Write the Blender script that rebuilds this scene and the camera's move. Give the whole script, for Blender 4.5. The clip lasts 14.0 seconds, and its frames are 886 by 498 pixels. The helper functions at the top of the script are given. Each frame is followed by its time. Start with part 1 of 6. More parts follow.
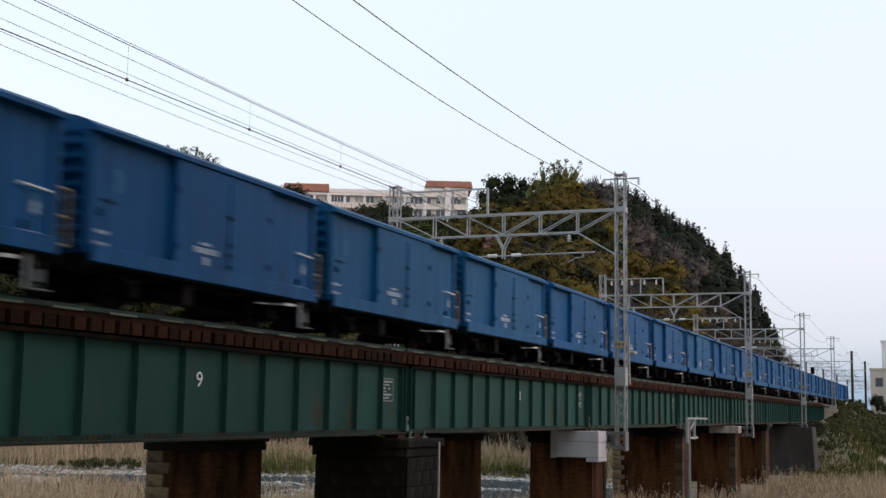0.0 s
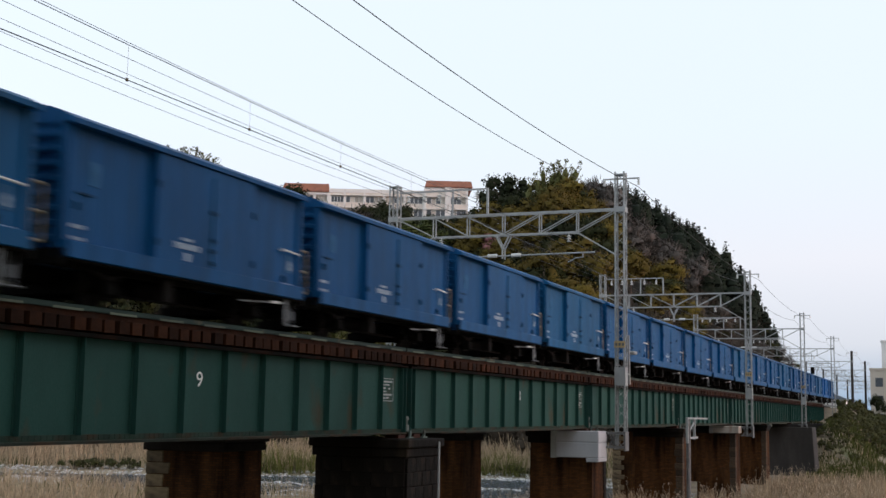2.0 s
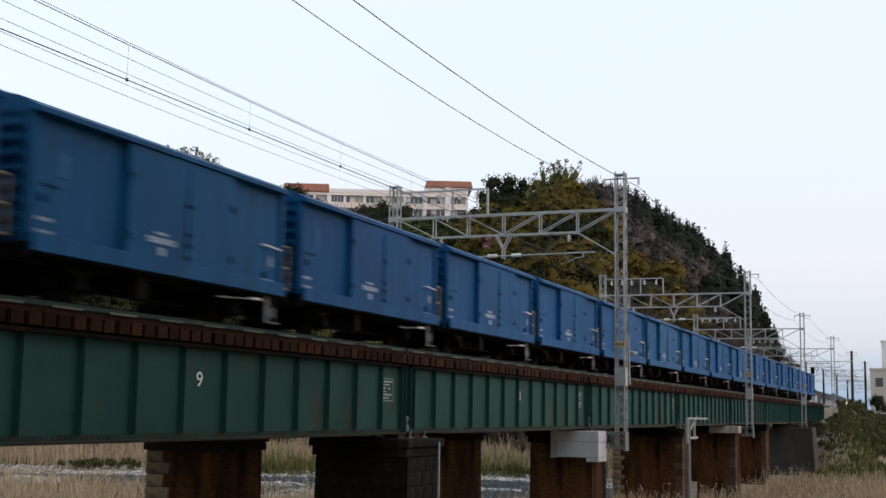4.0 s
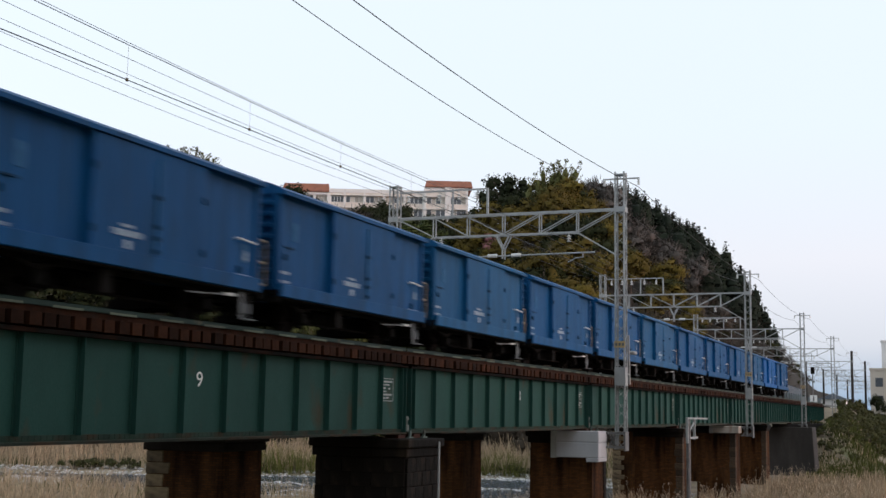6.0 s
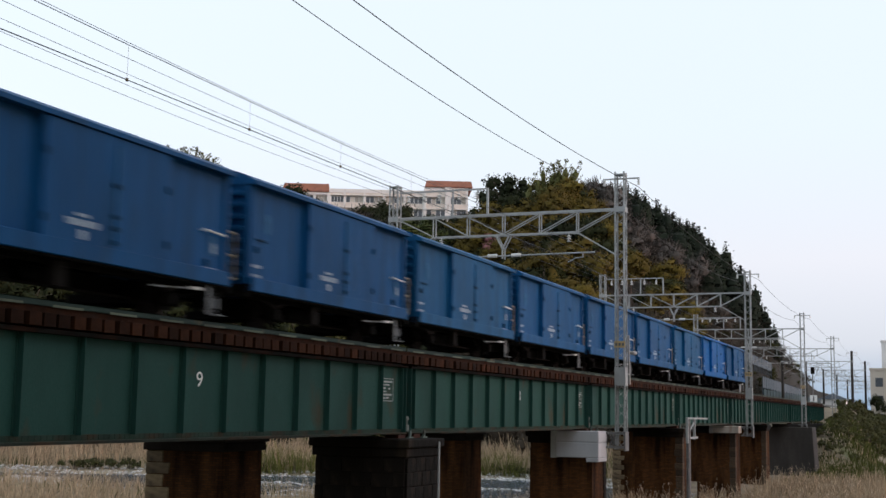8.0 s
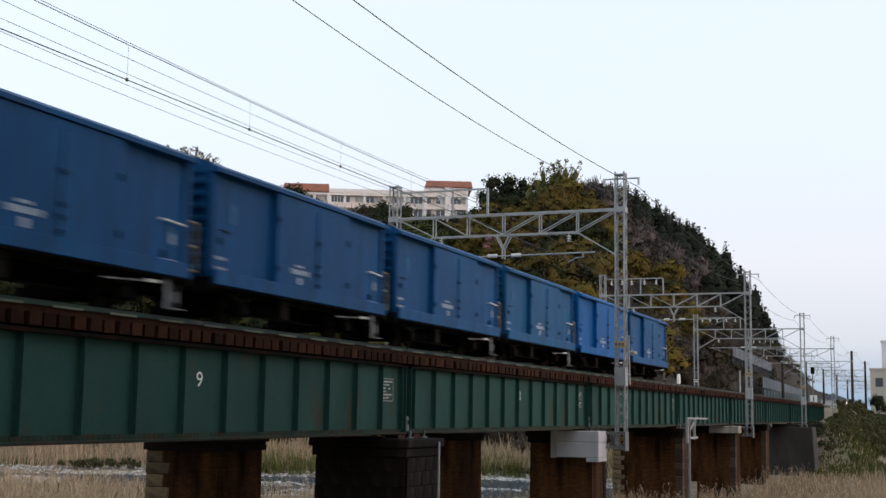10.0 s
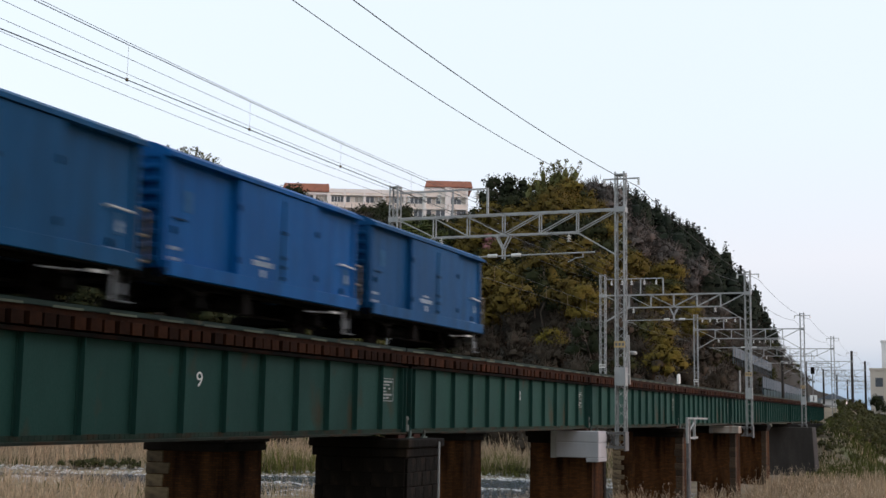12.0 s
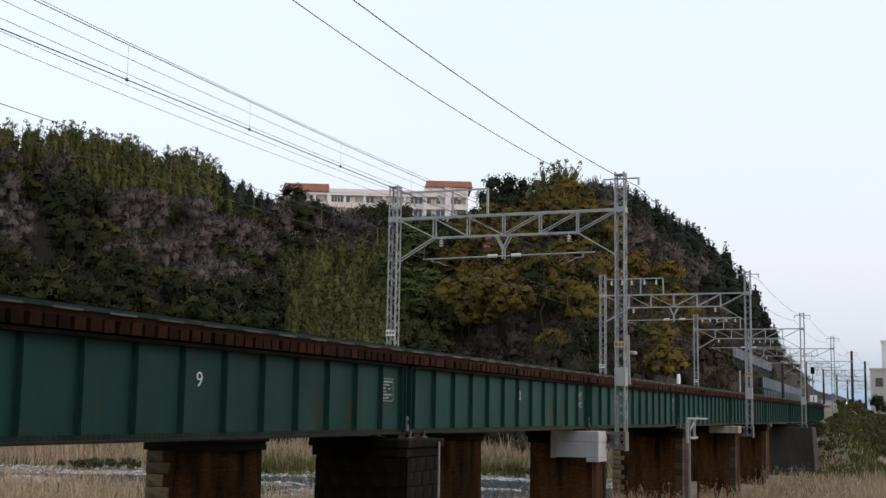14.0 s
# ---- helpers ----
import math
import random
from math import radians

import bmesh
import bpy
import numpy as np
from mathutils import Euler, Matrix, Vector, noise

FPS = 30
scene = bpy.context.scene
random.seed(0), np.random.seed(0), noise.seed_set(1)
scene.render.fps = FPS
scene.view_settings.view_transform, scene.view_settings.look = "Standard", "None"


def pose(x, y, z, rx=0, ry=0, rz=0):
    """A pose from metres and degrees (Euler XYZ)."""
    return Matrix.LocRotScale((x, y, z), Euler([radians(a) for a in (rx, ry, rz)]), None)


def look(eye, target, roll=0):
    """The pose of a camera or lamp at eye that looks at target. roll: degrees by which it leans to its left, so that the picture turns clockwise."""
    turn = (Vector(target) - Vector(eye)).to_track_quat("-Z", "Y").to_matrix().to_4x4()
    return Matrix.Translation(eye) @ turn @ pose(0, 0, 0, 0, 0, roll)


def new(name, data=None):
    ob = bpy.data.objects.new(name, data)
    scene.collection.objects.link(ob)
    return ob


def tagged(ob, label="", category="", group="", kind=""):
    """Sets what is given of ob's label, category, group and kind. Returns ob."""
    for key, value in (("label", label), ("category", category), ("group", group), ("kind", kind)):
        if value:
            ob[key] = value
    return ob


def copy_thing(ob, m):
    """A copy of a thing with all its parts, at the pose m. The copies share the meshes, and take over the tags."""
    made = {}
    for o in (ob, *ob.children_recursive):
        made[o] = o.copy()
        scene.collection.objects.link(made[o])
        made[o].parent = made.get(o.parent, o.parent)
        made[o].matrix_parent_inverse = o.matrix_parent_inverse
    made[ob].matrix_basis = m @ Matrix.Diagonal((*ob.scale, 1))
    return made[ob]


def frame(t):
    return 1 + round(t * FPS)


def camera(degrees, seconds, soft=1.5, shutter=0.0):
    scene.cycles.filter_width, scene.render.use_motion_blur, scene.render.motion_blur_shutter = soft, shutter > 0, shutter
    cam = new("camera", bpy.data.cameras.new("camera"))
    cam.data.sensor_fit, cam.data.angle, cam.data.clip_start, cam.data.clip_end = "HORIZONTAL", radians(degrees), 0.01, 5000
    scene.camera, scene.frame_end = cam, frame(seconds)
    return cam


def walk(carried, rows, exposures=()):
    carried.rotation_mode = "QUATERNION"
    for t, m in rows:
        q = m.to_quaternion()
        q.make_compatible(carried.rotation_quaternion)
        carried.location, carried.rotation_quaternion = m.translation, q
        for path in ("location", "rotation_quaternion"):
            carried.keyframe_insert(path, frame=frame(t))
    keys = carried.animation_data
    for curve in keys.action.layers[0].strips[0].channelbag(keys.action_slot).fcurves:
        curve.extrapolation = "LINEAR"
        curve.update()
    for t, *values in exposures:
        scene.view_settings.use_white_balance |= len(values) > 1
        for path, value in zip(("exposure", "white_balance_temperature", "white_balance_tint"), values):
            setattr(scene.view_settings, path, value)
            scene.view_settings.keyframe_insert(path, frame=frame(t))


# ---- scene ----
# The bridge runs along X, the camera stands beside it on the river bank, 14 m off. Riverbed z = 0.
EYE = Vector((0.0, 0.0, 6.0))
AIM = Vector((0.92141, 0.36652, 0.12907))
cam = camera(39.25, 14.0, soft=1.5, shutter=0.7)
STAND = look(EYE, EYE + AIM * 50, 0.905)
walk(cam, [(0.0, STAND), (14.0, STAND)])

TRACK = 15.47          # centre line of the near track
TRACK2 = 21.25         # centre line of the far track
RAIL = 7.72            # rail top
JOINT = 33.2           # a girder joint over a pier
SPAN = 20.1           # pier to pier
GIRDER0, GIRDER = 33.40, 20.3   # a girder joint, girder length with its gap
NEARPOLE, FARPOLE, POLE0, POLESTEP = 12.87, 23.85, 53.7, 39.9

# ---- daylight: pale hazy evening sky, low veiled sun behind the camera ----
SUN_EL, SUN_AZ = radians(20), radians(178)
world = bpy.data.worlds.new("sky")
scene.world = world
world.use_nodes = True
wt = world.node_tree
sky = wt.nodes.new("ShaderNodeTexSky")
sky.sky_type, sky.sun_disc, sky.sun_elevation, sky.sun_rotation = "NISHITA", False, SUN_EL, SUN_AZ
sky.air_density, sky.dust_density, sky.ozone_density = 1.0, 1.5, 2.0
wt.nodes["Background"].inputs["Strength"].default_value = 0.1
tint = wt.nodes.new("ShaderNodeMix")
tint.data_type, tint.blend_type = "RGBA", "MULTIPLY"
tint.inputs[0].default_value, tint.inputs[7].default_value = 1.0, (1.15, 0.70, 0.75, 1)
haze = wt.nodes.new("ShaderNodeMix")
haze.data_type, haze.blend_type = "RGBA", "ADD"
haze.inputs[0].default_value, haze.inputs[7].default_value = 1.0, (7.15, 8.2, 8.2, 1)
wt.links.new(sky.outputs[0], tint.inputs[6])
wt.links.new(tint.outputs[2], haze.inputs[6])
# the dusk band low over the horizon: blue below, rose above, fading upwards
way = wt.nodes.new("ShaderNodeTexCoord")
height = wt.nodes.new("ShaderNodeSeparateXYZ")
band = wt.nodes.new("ShaderNodeValToRGB")
wt.links.new(way.outputs["Generated"], height.inputs[0])
wt.links.new(height.outputs[2], band.inputs[0])
band.color_ramp.elements[0].position, band.color_ramp.elements[0].color = 0.0, (0.34, 0.48, 0.70, 1)
band.color_ramp.elements[1].position, band.color_ramp.elements[1].color = 0.34, (1, 1, 1, 1)
for at, tone in ((0.022, (0.45, 0.56, 0.73, 1)), (0.055, (0.70, 0.73, 0.82, 1)), (0.12, (0.88, 0.85, 0.88, 1)), (0.22, (0.94, 0.95, 0.955, 1))):
    band.color_ramp.elements.new(at).color = tone
dusk = wt.nodes.new("ShaderNodeMix")
dusk.data_type, dusk.blend_type = "RGBA", "MULTIPLY"
dusk.inputs[0].default_value = 1.0
wt.links.new(haze.outputs[2], dusk.inputs[6])
wt.links.new(band.outputs[0], dusk.inputs[7])
wt.links.new(dusk.outputs[2], wt.nodes["Background"].inputs["Color"])
sun_data = bpy.data.lights.new("sun", "SUN")
sun_data.energy, sun_data.angle, sun_data.color = 0.5, radians(20), (1.0, 0.90, 0.80)
sun = new("sun", sun_data)
sun.matrix_world = look((0, 0, 0), (-math.sin(SUN_AZ) * math.cos(SUN_EL), -math.cos(SUN_AZ) * math.cos(SUN_EL), -math.sin(SUN_EL)))
scene.view_settings.exposure = 0.0


# ---- materials ----
def material(name, base, rough=0.7, metal=0.0, vary=0.25, scale=3.0, fine=40.0, bump=0.15, stain=None, stain_amount=0.0, stain_scale=1.2, stretch=(1, 1, 1), spec=0.4, per_object=0.0, island=0.0):
    """Two-scale colour variation, stains of another colour, fine relief."""
    m = bpy.data.materials.new(name)
    m.use_nodes = True
    t = m.node_tree
    n, l = t.nodes, t.links
    b = n["Principled BSDF"]
    b.inputs["Roughness"].default_value, b.inputs["Metallic"].default_value = rough, metal
    b.inputs["Specular IOR Level"].default_value = spec
    co = n.new("ShaderNodeTexCoord")
    mp = n.new("ShaderNodeMapping")
    mp.inputs["Scale"].default_value = stretch
    l.new(co.outputs["Object"], mp.inputs[0])

    def nz(s, detail=4.0):
        q = n.new("ShaderNodeTexNoise")
        q.inputs["Scale"].default_value, q.inputs["Detail"].default_value = s, detail
        l.new(mp.outputs[0], q.inputs["Vector"])
        return q.outputs["Fac"]

    def mix(kind, fac, a, c):
        q = n.new("ShaderNodeMix")
        q.data_type, q.blend_type = "RGBA", kind
        for sock, v in ((q.inputs[0], fac), (q.inputs[6], a), (q.inputs[7], c)):
            if isinstance(v, bpy.types.NodeSocket):
                l.new(v, sock)
            else:
                sock.default_value = v
        return q.outputs[2]

    def ramp(v, lo, hi, a, c):
        q = n.new("ShaderNodeMapRange")
        q.inputs[1].default_value, q.inputs[2].default_value, q.inputs[3].default_value, q.inputs[4].default_value = lo, hi, a, c
        l.new(v, q.inputs[0])
        return q.outputs[0]

    big, small = nz(scale), nz(fine, 3.0)
    col = (*base, 1)
    dark = tuple(c * (1 - vary) for c in base) + (1,)
    lite = tuple(min(1, c * (1 + vary)) for c in base) + (1,)
    out = mix("MIX", ramp(big, 0.3, 0.7, 0, 1), dark, lite)
    out = mix("MIX", ramp(small, 0.35, 0.65, 0, 0.5), out, col)
    if stain:
        s = nz(stain_scale, 6.0)
        out = mix("MIX", ramp(s, 0.68 - stain_amount * 0.4, 0.78 - stain_amount * 0.3, 0, 0.85), out, (*stain, 1))
    if per_object or island:
        src = n.new("ShaderNodeObjectInfo").outputs["Random"] if per_object else n.new("ShaderNodeNewGeometry").outputs["Random Per Island"]
        k = per_object or island
        hsv = n.new("ShaderNodeHueSaturation")
        l.new(ramp(src, 0, 1, 1 - k, 1 + k), hsv.inputs["Value"])
        l.new(out, hsv.inputs["Color"])
        out = hsv.outputs[0]
    l.new(out, b.inputs["Base Color"])
    l.new(ramp(small, 0.3, 0.7, max(0, rough - 0.08), min(1, rough + 0.08)), b.inputs["Roughness"])
    if bump:
        bp = n.new("ShaderNodeBump")
        bp.inputs["Strength"].default_value, bp.inputs["Distance"].default_value = bump, 0.02
        l.new(small, bp.inputs["Height"])
        l.new(bp.outputs[0], b.inputs["Normal"])
    return m


def leaf_material(name, low, high=None, vary=0.10, rough=0.8):
    """Foliage between two shades of its kind: each tree has its own tone, with soft mottling and fine relief."""
    high = high or low
    m = bpy.data.materials.new(name)
    m.use_nodes = True
    n, l = m.node_tree.nodes, m.node_tree.links
    b = n["Principled BSDF"]
    b.inputs["Roughness"].default_value, b.inputs["Specular IOR Level"].default_value = rough, 0.12
    co = n.new("ShaderNodeTexCoord")
    tone = n.new("ShaderNodeAttribute")
    tone.attribute_name = "tone"

    def noise_of(scale, detail):
        q = n.new("ShaderNodeTexNoise")
        q.inputs["Scale"].default_value, q.inputs["Detail"].default_value = scale, detail
        l.new(co.outputs["Object"], q.inputs["Vector"])
        return q.outputs["Fac"]

    def maths(kind, a, c):
        q = n.new("ShaderNodeMath")
        q.operation = kind
        for sock, v in zip(q.inputs, (a, c)):
            if isinstance(v, bpy.types.NodeSocket):
                l.new(v, sock)
            else:
                sock.default_value = v
        return q.outputs[0]

    patch, fine = noise_of(0.5, 4.0), noise_of(2.6, 3.0)
    fac = maths("ADD", maths("MULTIPLY", tone.outputs["Fac"], 0.75), maths("MULTIPLY", maths("SUBTRACT", patch, 0.36), 0.9))
    mx = n.new("ShaderNodeMix")
    mx.data_type = "RGBA"
    mx.inputs[6].default_value, mx.inputs[7].default_value = (*low, 1), (*high, 1)
    l.new(fac, mx.inputs[0])
    hsv = n.new("ShaderNodeHueSaturation")
    island = n.new("ShaderNodeNewGeometry").outputs["Random Per Island"]
    l.new(maths("ADD", maths("MULTIPLY", island, 2 * vary), maths("ADD", maths("MULTIPLY", fine, 0.7), 0.65 - vary)), hsv.inputs["Value"])
    l.new(mx.outputs[2], hsv.inputs["Color"])
    l.new(hsv.outputs[0], b.inputs["Base Color"])
    return m


def brick_material(name, a, c, mortar):
    m = material(name, a, rough=0.9, bump=0, spec=0.1)
    t = m.node_tree
    n, l = t.nodes, t.links
    b = n["Principled BSDF"]
    geo = n.new("ShaderNodeTexCoord")
    sep, com, add = n.new("ShaderNodeSeparateXYZ"), n.new("ShaderNodeCombineXYZ"), n.new("ShaderNodeMath")
    l.new(geo.outputs["Object"], sep.inputs[0])
    l.new(sep.outputs[0], add.inputs[0])
    l.new(sep.outputs[1], add.inputs[1])
    l.new(add.outputs[0], com.inputs[0])
    l.new(sep.outputs[2], com.inputs[1])
    br = n.new("ShaderNodeTexBrick")
    br.inputs["Scale"].default_value = 1.0
    br.inputs["Brick Width"].default_value, br.inputs["Row Height"].default_value, br.inputs["Mortar Size"].default_value = 0.23, 0.07, 0.008
    br.inputs["Color1"].default_value, br.inputs["Color2"].default_value, br.inputs["Mortar"].default_value = (*a, 1), (*c, 1), (*mortar, 1)
    l.new(com.outputs[0], br.inputs["Vector"])
    mx = n.new("ShaderNodeMix")
    mx.data_type, mx.blend_type = "RGBA", "MULTIPLY"
    mx.inputs[0].default_value = 0.0
    st = n.new("ShaderNodeTexNoise")
    st.inputs["Scale"].default_value, st.inputs["Detail"].default_value = 0.9, 6
    mp = n.new("ShaderNodeMapping")
    mp.inputs["Scale"].default_value = (2.0, 2.0, 0.35)
    l.new(geo.outputs["Object"], mp.inputs[0])
    l.new(mp.outputs[0], st.inputs["Vector"])
    rg = n.new("ShaderNodeMapRange")
    rg.inputs[1].default_value, rg.inputs[2].default_value, rg.inputs[4].default_value = 0.38, 0.66, 0.92
    l.new(st.outputs["Fac"], rg.inputs[0])
    l.new(rg.outputs[0], mx.inputs[0])
    l.new(br.outputs["Color"], mx.inputs[6])
    mx.inputs[7].default_value = (0.09, 0.07, 0.05, 1)
    l.new(mx.outputs[2], b.inputs["Base Color"])
    bp = n.new("ShaderNodeBump")
    bp.inputs["Strength"].default_value, bp.inputs["Distance"].default_value, bp.invert = 0.5, 0.01, True
    l.new(br.outputs["Fac"], bp.inputs["Height"])
    l.new(bp.outputs[0], b.inputs["Normal"])
    return m


M_GIRDER = material("green_girder_paint", (0.021, 0.066, 0.055), rough=0.65, spec=0.10, vary=0.3, scale=0.7, fine=30, stain=(0.055, 0.046, 0.028), stain_amount=0.24, stain_scale=1.1, stretch=(1, 1, 0.5))
M_TINGED = material("rust_tinged_green_paint", (0.026, 0.046, 0.034), rough=0.7, spec=0.1, vary=0.35, scale=1.5, stain=(0.055, 0.036, 0.02), stain_amount=0.45, stain_scale=1.6)
M_GIRDER_OLD = material("brown_girder_paint", (0.09, 0.05, 0.04), rough=0.7)
M_FLANGE = material("rusty_green_flange", spec=0.15, base=(0.030, 0.038, 0.030), rough=0.75, vary=0.35, scale=2, stain=(0.06, 0.035, 0.02), stain_amount=0.45)
M_RUST = material("rusty_steel", spec=0.15, base=(0.052, 0.022, 0.015), rough=0.85, vary=0.4, scale=2.5, fine=25, stain=(0.05, 0.02, 0.015), stain_amount=0.4, bump=0.3)
M_SLEEPER = material("tarred_sleeper", spec=0.12, base=(0.032, 0.0112, 0.0048), rough=0.9, vary=0.4, scale=5, fine=35, bump=0.4, per_object=0.6, stain=(0.028, 0.015, 0.010), stain_amount=0.3)
# near-black base holds the shade under the sleepers; the rust stains are its own
M_DARKFLANGE = material("shade_dark_top_flange", (0.007, 0.006, 0.005), rough=0.9, spec=0.05, vary=0.4, scale=2.5, stain=(0.024, 0.010, 0.006), stain_amount=0.35)
M_RAIL = material("rail_steel", (0.16, 0.17, 0.16), rough=0.4, metal=0.8, vary=0.2)
M_TROUGH = material("green_walkway_steel", spec=0.15, base=(0.016, 0.034, 0.027), rough=0.6, vary=0.3, scale=1.5, stain=(0.12, 0.09, 0.05), stain_amount=0.2)
M_PALEPLATE = material("pale_green_plate", (0.075, 0.092, 0.058), rough=0.6, vary=0.25, per_object=0.35)
M_GALV = material("galvanised_steel", (0.36, 0.37, 0.37), rough=0.55, metal=0.35, vary=0.2, scale=2, stain=(0.2, 0.17, 0.14), stain_amount=0.15)
M_WORNWHITE = material("worn_white_paint", (0.33, 0.36, 0.35), rough=0.7, vary=0.25, scale=4, stain=(0.05, 0.09, 0.085), stain_amount=0.35, stain_scale=9)
M_GALV_DARK = material("dull_steel", (0.16, 0.16, 0.16), rough=0.6, metal=0.3)
M_INSUL = material("porcelain", (0.7, 0.7, 0.68), rough=0.25, vary=0.08)
M_WIRE = material("copper_wire", (0.06, 0.06, 0.06), rough=0.6, metal=0.2, bump=0)
M_WHITE = material("white_paint", (0.78, 0.78, 0.75), rough=0.6, vary=0.08, stain=(0.4, 0.36, 0.3), stain_amount=0.1)
M_YELLOW = material("yellow_plate", (0.50, 0.36, 0.17), rough=0.6, vary=0.15)
M_BRICK = brick_material("sooty_red_brick", (0.118, 0.047, 0.0135), (0.066, 0.027, 0.009), (0.042, 0.027, 0.016))
M_STONE = material("weathered_quoin_stone", (0.19, 0.138, 0.078), rough=0.9, vary=0.4, scale=2.5, fine=18, bump=0.6, per_object=0.4, stain=(0.06, 0.042, 0.026), stain_amount=0.42)
M_QUOIN = material("sooty_quoin_stone", (0.055, 0.037, 0.022), rough=0.9, vary=0.35, scale=2.5, fine=18, bump=0.5, per_object=0.45, stain=(0.04, 0.03, 0.02), stain_amount=0.3)
# damp stone, its base darkened further for the shade under the bridge
M_DARKSTONE = material("damp_shaded_stone", spec=0.12, base=(0.009, 0.0066, 0.005), rough=0.8, vary=0.45, scale=1.5, fine=15, bump=0.5, stain=(0.034, 0.024, 0.016), stain_amount=0.25, stretch=(1, 1, 0.3), per_object=0.25)
M_CONCRETE = material("dark_concrete", (0.034, 0.031, 0.028), rough=0.9, vary=0.5, scale=0.8, fine=12, bump=0.4, stain=(0.035, 0.032, 0.03), stain_amount=0.4, stretch=(1, 1, 0.3))
M_NEWCONCRETE = material("pale_concrete", (0.44, 0.455, 0.49), rough=0.85, vary=0.12, scale=1.5, stain=(0.40, 0.38, 0.36), stain_amount=0.12, stretch=(1, 1, 0.4))
M_STAINEDCONC = material("rust_streaked_concrete", (0.42, 0.38, 0.33), rough=0.85, vary=0.25, scale=1.5, stain=(0.18, 0.075, 0.03), stain_amount=0.45, stretch=(1, 1, 0.25))
M_LUG = material("weathered_lug_paint", (0.10, 0.125, 0.11), rough=0.8, vary=0.3, scale=6, stain=(0.05, 0.04, 0.03), stain_amount=0.3, stain_scale=8)
# dark steel, taken near black to hold the shade beneath the wagons
M_BLACK = material("shade_black_underframe", spec=0.05, base=(0.007, 0.0065, 0.006), rough=0.85, vary=0.4, scale=4, stain=(0.015, 0.011, 0.008), stain_amount=0.3)
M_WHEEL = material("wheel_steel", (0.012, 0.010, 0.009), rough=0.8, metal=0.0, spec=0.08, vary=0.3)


def blue(name, c):
    return material(name, c, rough=0.5, spec=0.09, vary=0.3, scale=1.6, fine=22, bump=0.1, stain=(c[0] * 1.9, c[1] * 0.74, c[2] * 0.62), stain_amount=0.34, stain_scale=2.2, stretch=(1.5, 1, 0.18))


M_LATCH = material("grimy_blue_fittings", (0.008, 0.034, 0.075), rough=0.7, spec=0.1, vary=0.3)
BLUES = [blue("wagon_blue", (0.004, 0.091, 0.207)), blue("fresh_wagon_blue", (0.003, 0.100, 0.325)), blue("faded_wagon_blue", (0.008, 0.084, 0.208)), blue("violet_wagon_blue", (0.006, 0.074, 0.207))]


# ---- mesh tools ----
def box(bm, x0, y0, z0, x1, y1, z1):
    v = [bm.verts.new(c) for c in ((x0, y0, z0), (x1, y0, z0), (x1, y1, z0), (x0, y1, z0), (x0, y0, z1), (x1, y0, z1), (x1, y1, z1), (x0, y1, z1))]
    for f in ((0, 3, 2, 1), (4, 5, 6, 7), (0, 1, 5, 4), (1, 2, 6, 5), (2, 3, 7, 6), (3, 0, 4, 7)):
        bm.faces.new([v[i] for i in f])
    return v


def bar(bm, a, b, w, h=None, up=(0, 0, 1)):
    """A square bar from a to b."""
    a, b = Vector(a), Vector(b)
    h = h or w
    d = (b - a).normalized()
    u = Vector(up)
    if abs(d.dot(u)) > 0.95:
        u = Vector((1, 0, 0))
    s = d.cross(u).normalized()
    u = s.cross(d)
    v = [bm.verts.new(p + s * w / 2 * i + u * h / 2 * j) for p in (a, b) for i, j in ((-1, -1), (1, -1), (1, 1), (-1, 1))]
    for f in ((3, 2, 1, 0), (4, 5, 6, 7), (0, 1, 5, 4), (1, 2, 6, 5), (2, 3, 7, 6), (3, 0, 4, 7)):
        bm.faces.new([v[i] for i in f])


def rod(bm, a, b, r, n=8, r2=None):
    """A round rod from a to b, tapered to r2."""
    a, b = Vector(a), Vector(b)
    r2 = r if r2 is None else r2
    d = (b - a).normalized()
    u = Vector((0, 0, 1)) if abs(d.z) < 0.95 else Vector((1, 0, 0))
    s = d.cross(u).normalized()
    u = s.cross(d)
    rings = []
    for p, q in ((a, r), (b, r2)):
        rings.append([bm.verts.new(p + (s * math.cos(k * math.tau / n) + u * math.sin(k * math.tau / n)) * q) for k in range(n)])
    for k in range(n):
        bm.faces.new((rings[0][k], rings[0][(k + 1) % n], rings[1][(k + 1) % n], rings[1][k]))
    bm.faces.new(rings[0][::-1])
    bm.faces.new(rings[1])


def lathe(bm, prof, n=14, axis="z", at=(0, 0, 0)):
    """A turned body: prof is a list of (radius, height)."""
    rings = []
    for r, h in prof:
        ring = []
        for k in range(n):
            c, s = math.cos(k * math.tau / n) * r, math.sin(k * math.tau / n) * r
            p = Vector((c, s, h)) if axis == "z" else Vector((c, h, s))
            ring.append(bm.verts.new(p + Vector(at)))
        rings.append(ring)
    for i in range(len(rings) - 1):
        for k in range(n):
            bm.faces.new((rings[i][k], rings[i][(k + 1) % n], rings[i + 1][(k + 1) % n], rings[i + 1][k]))
    bm.faces.new(rings[0][::-1])
    bm.faces.new(rings[-1])


def bevelled(bm, w, edges=None):
    bmesh.ops.bevel(bm, geom=edges or bm.edges[:], offset=w, segments=1, affect="EDGES", profile=0.5)


def mesh_of(name, bm, mat):
    bmesh.ops.recalc_face_normals(bm, faces=bm.faces)
    me = bpy.data.meshes.new(name)
    bm.to_mesh(me)
    bm.free()
    me.materials.append(mat)
    return me


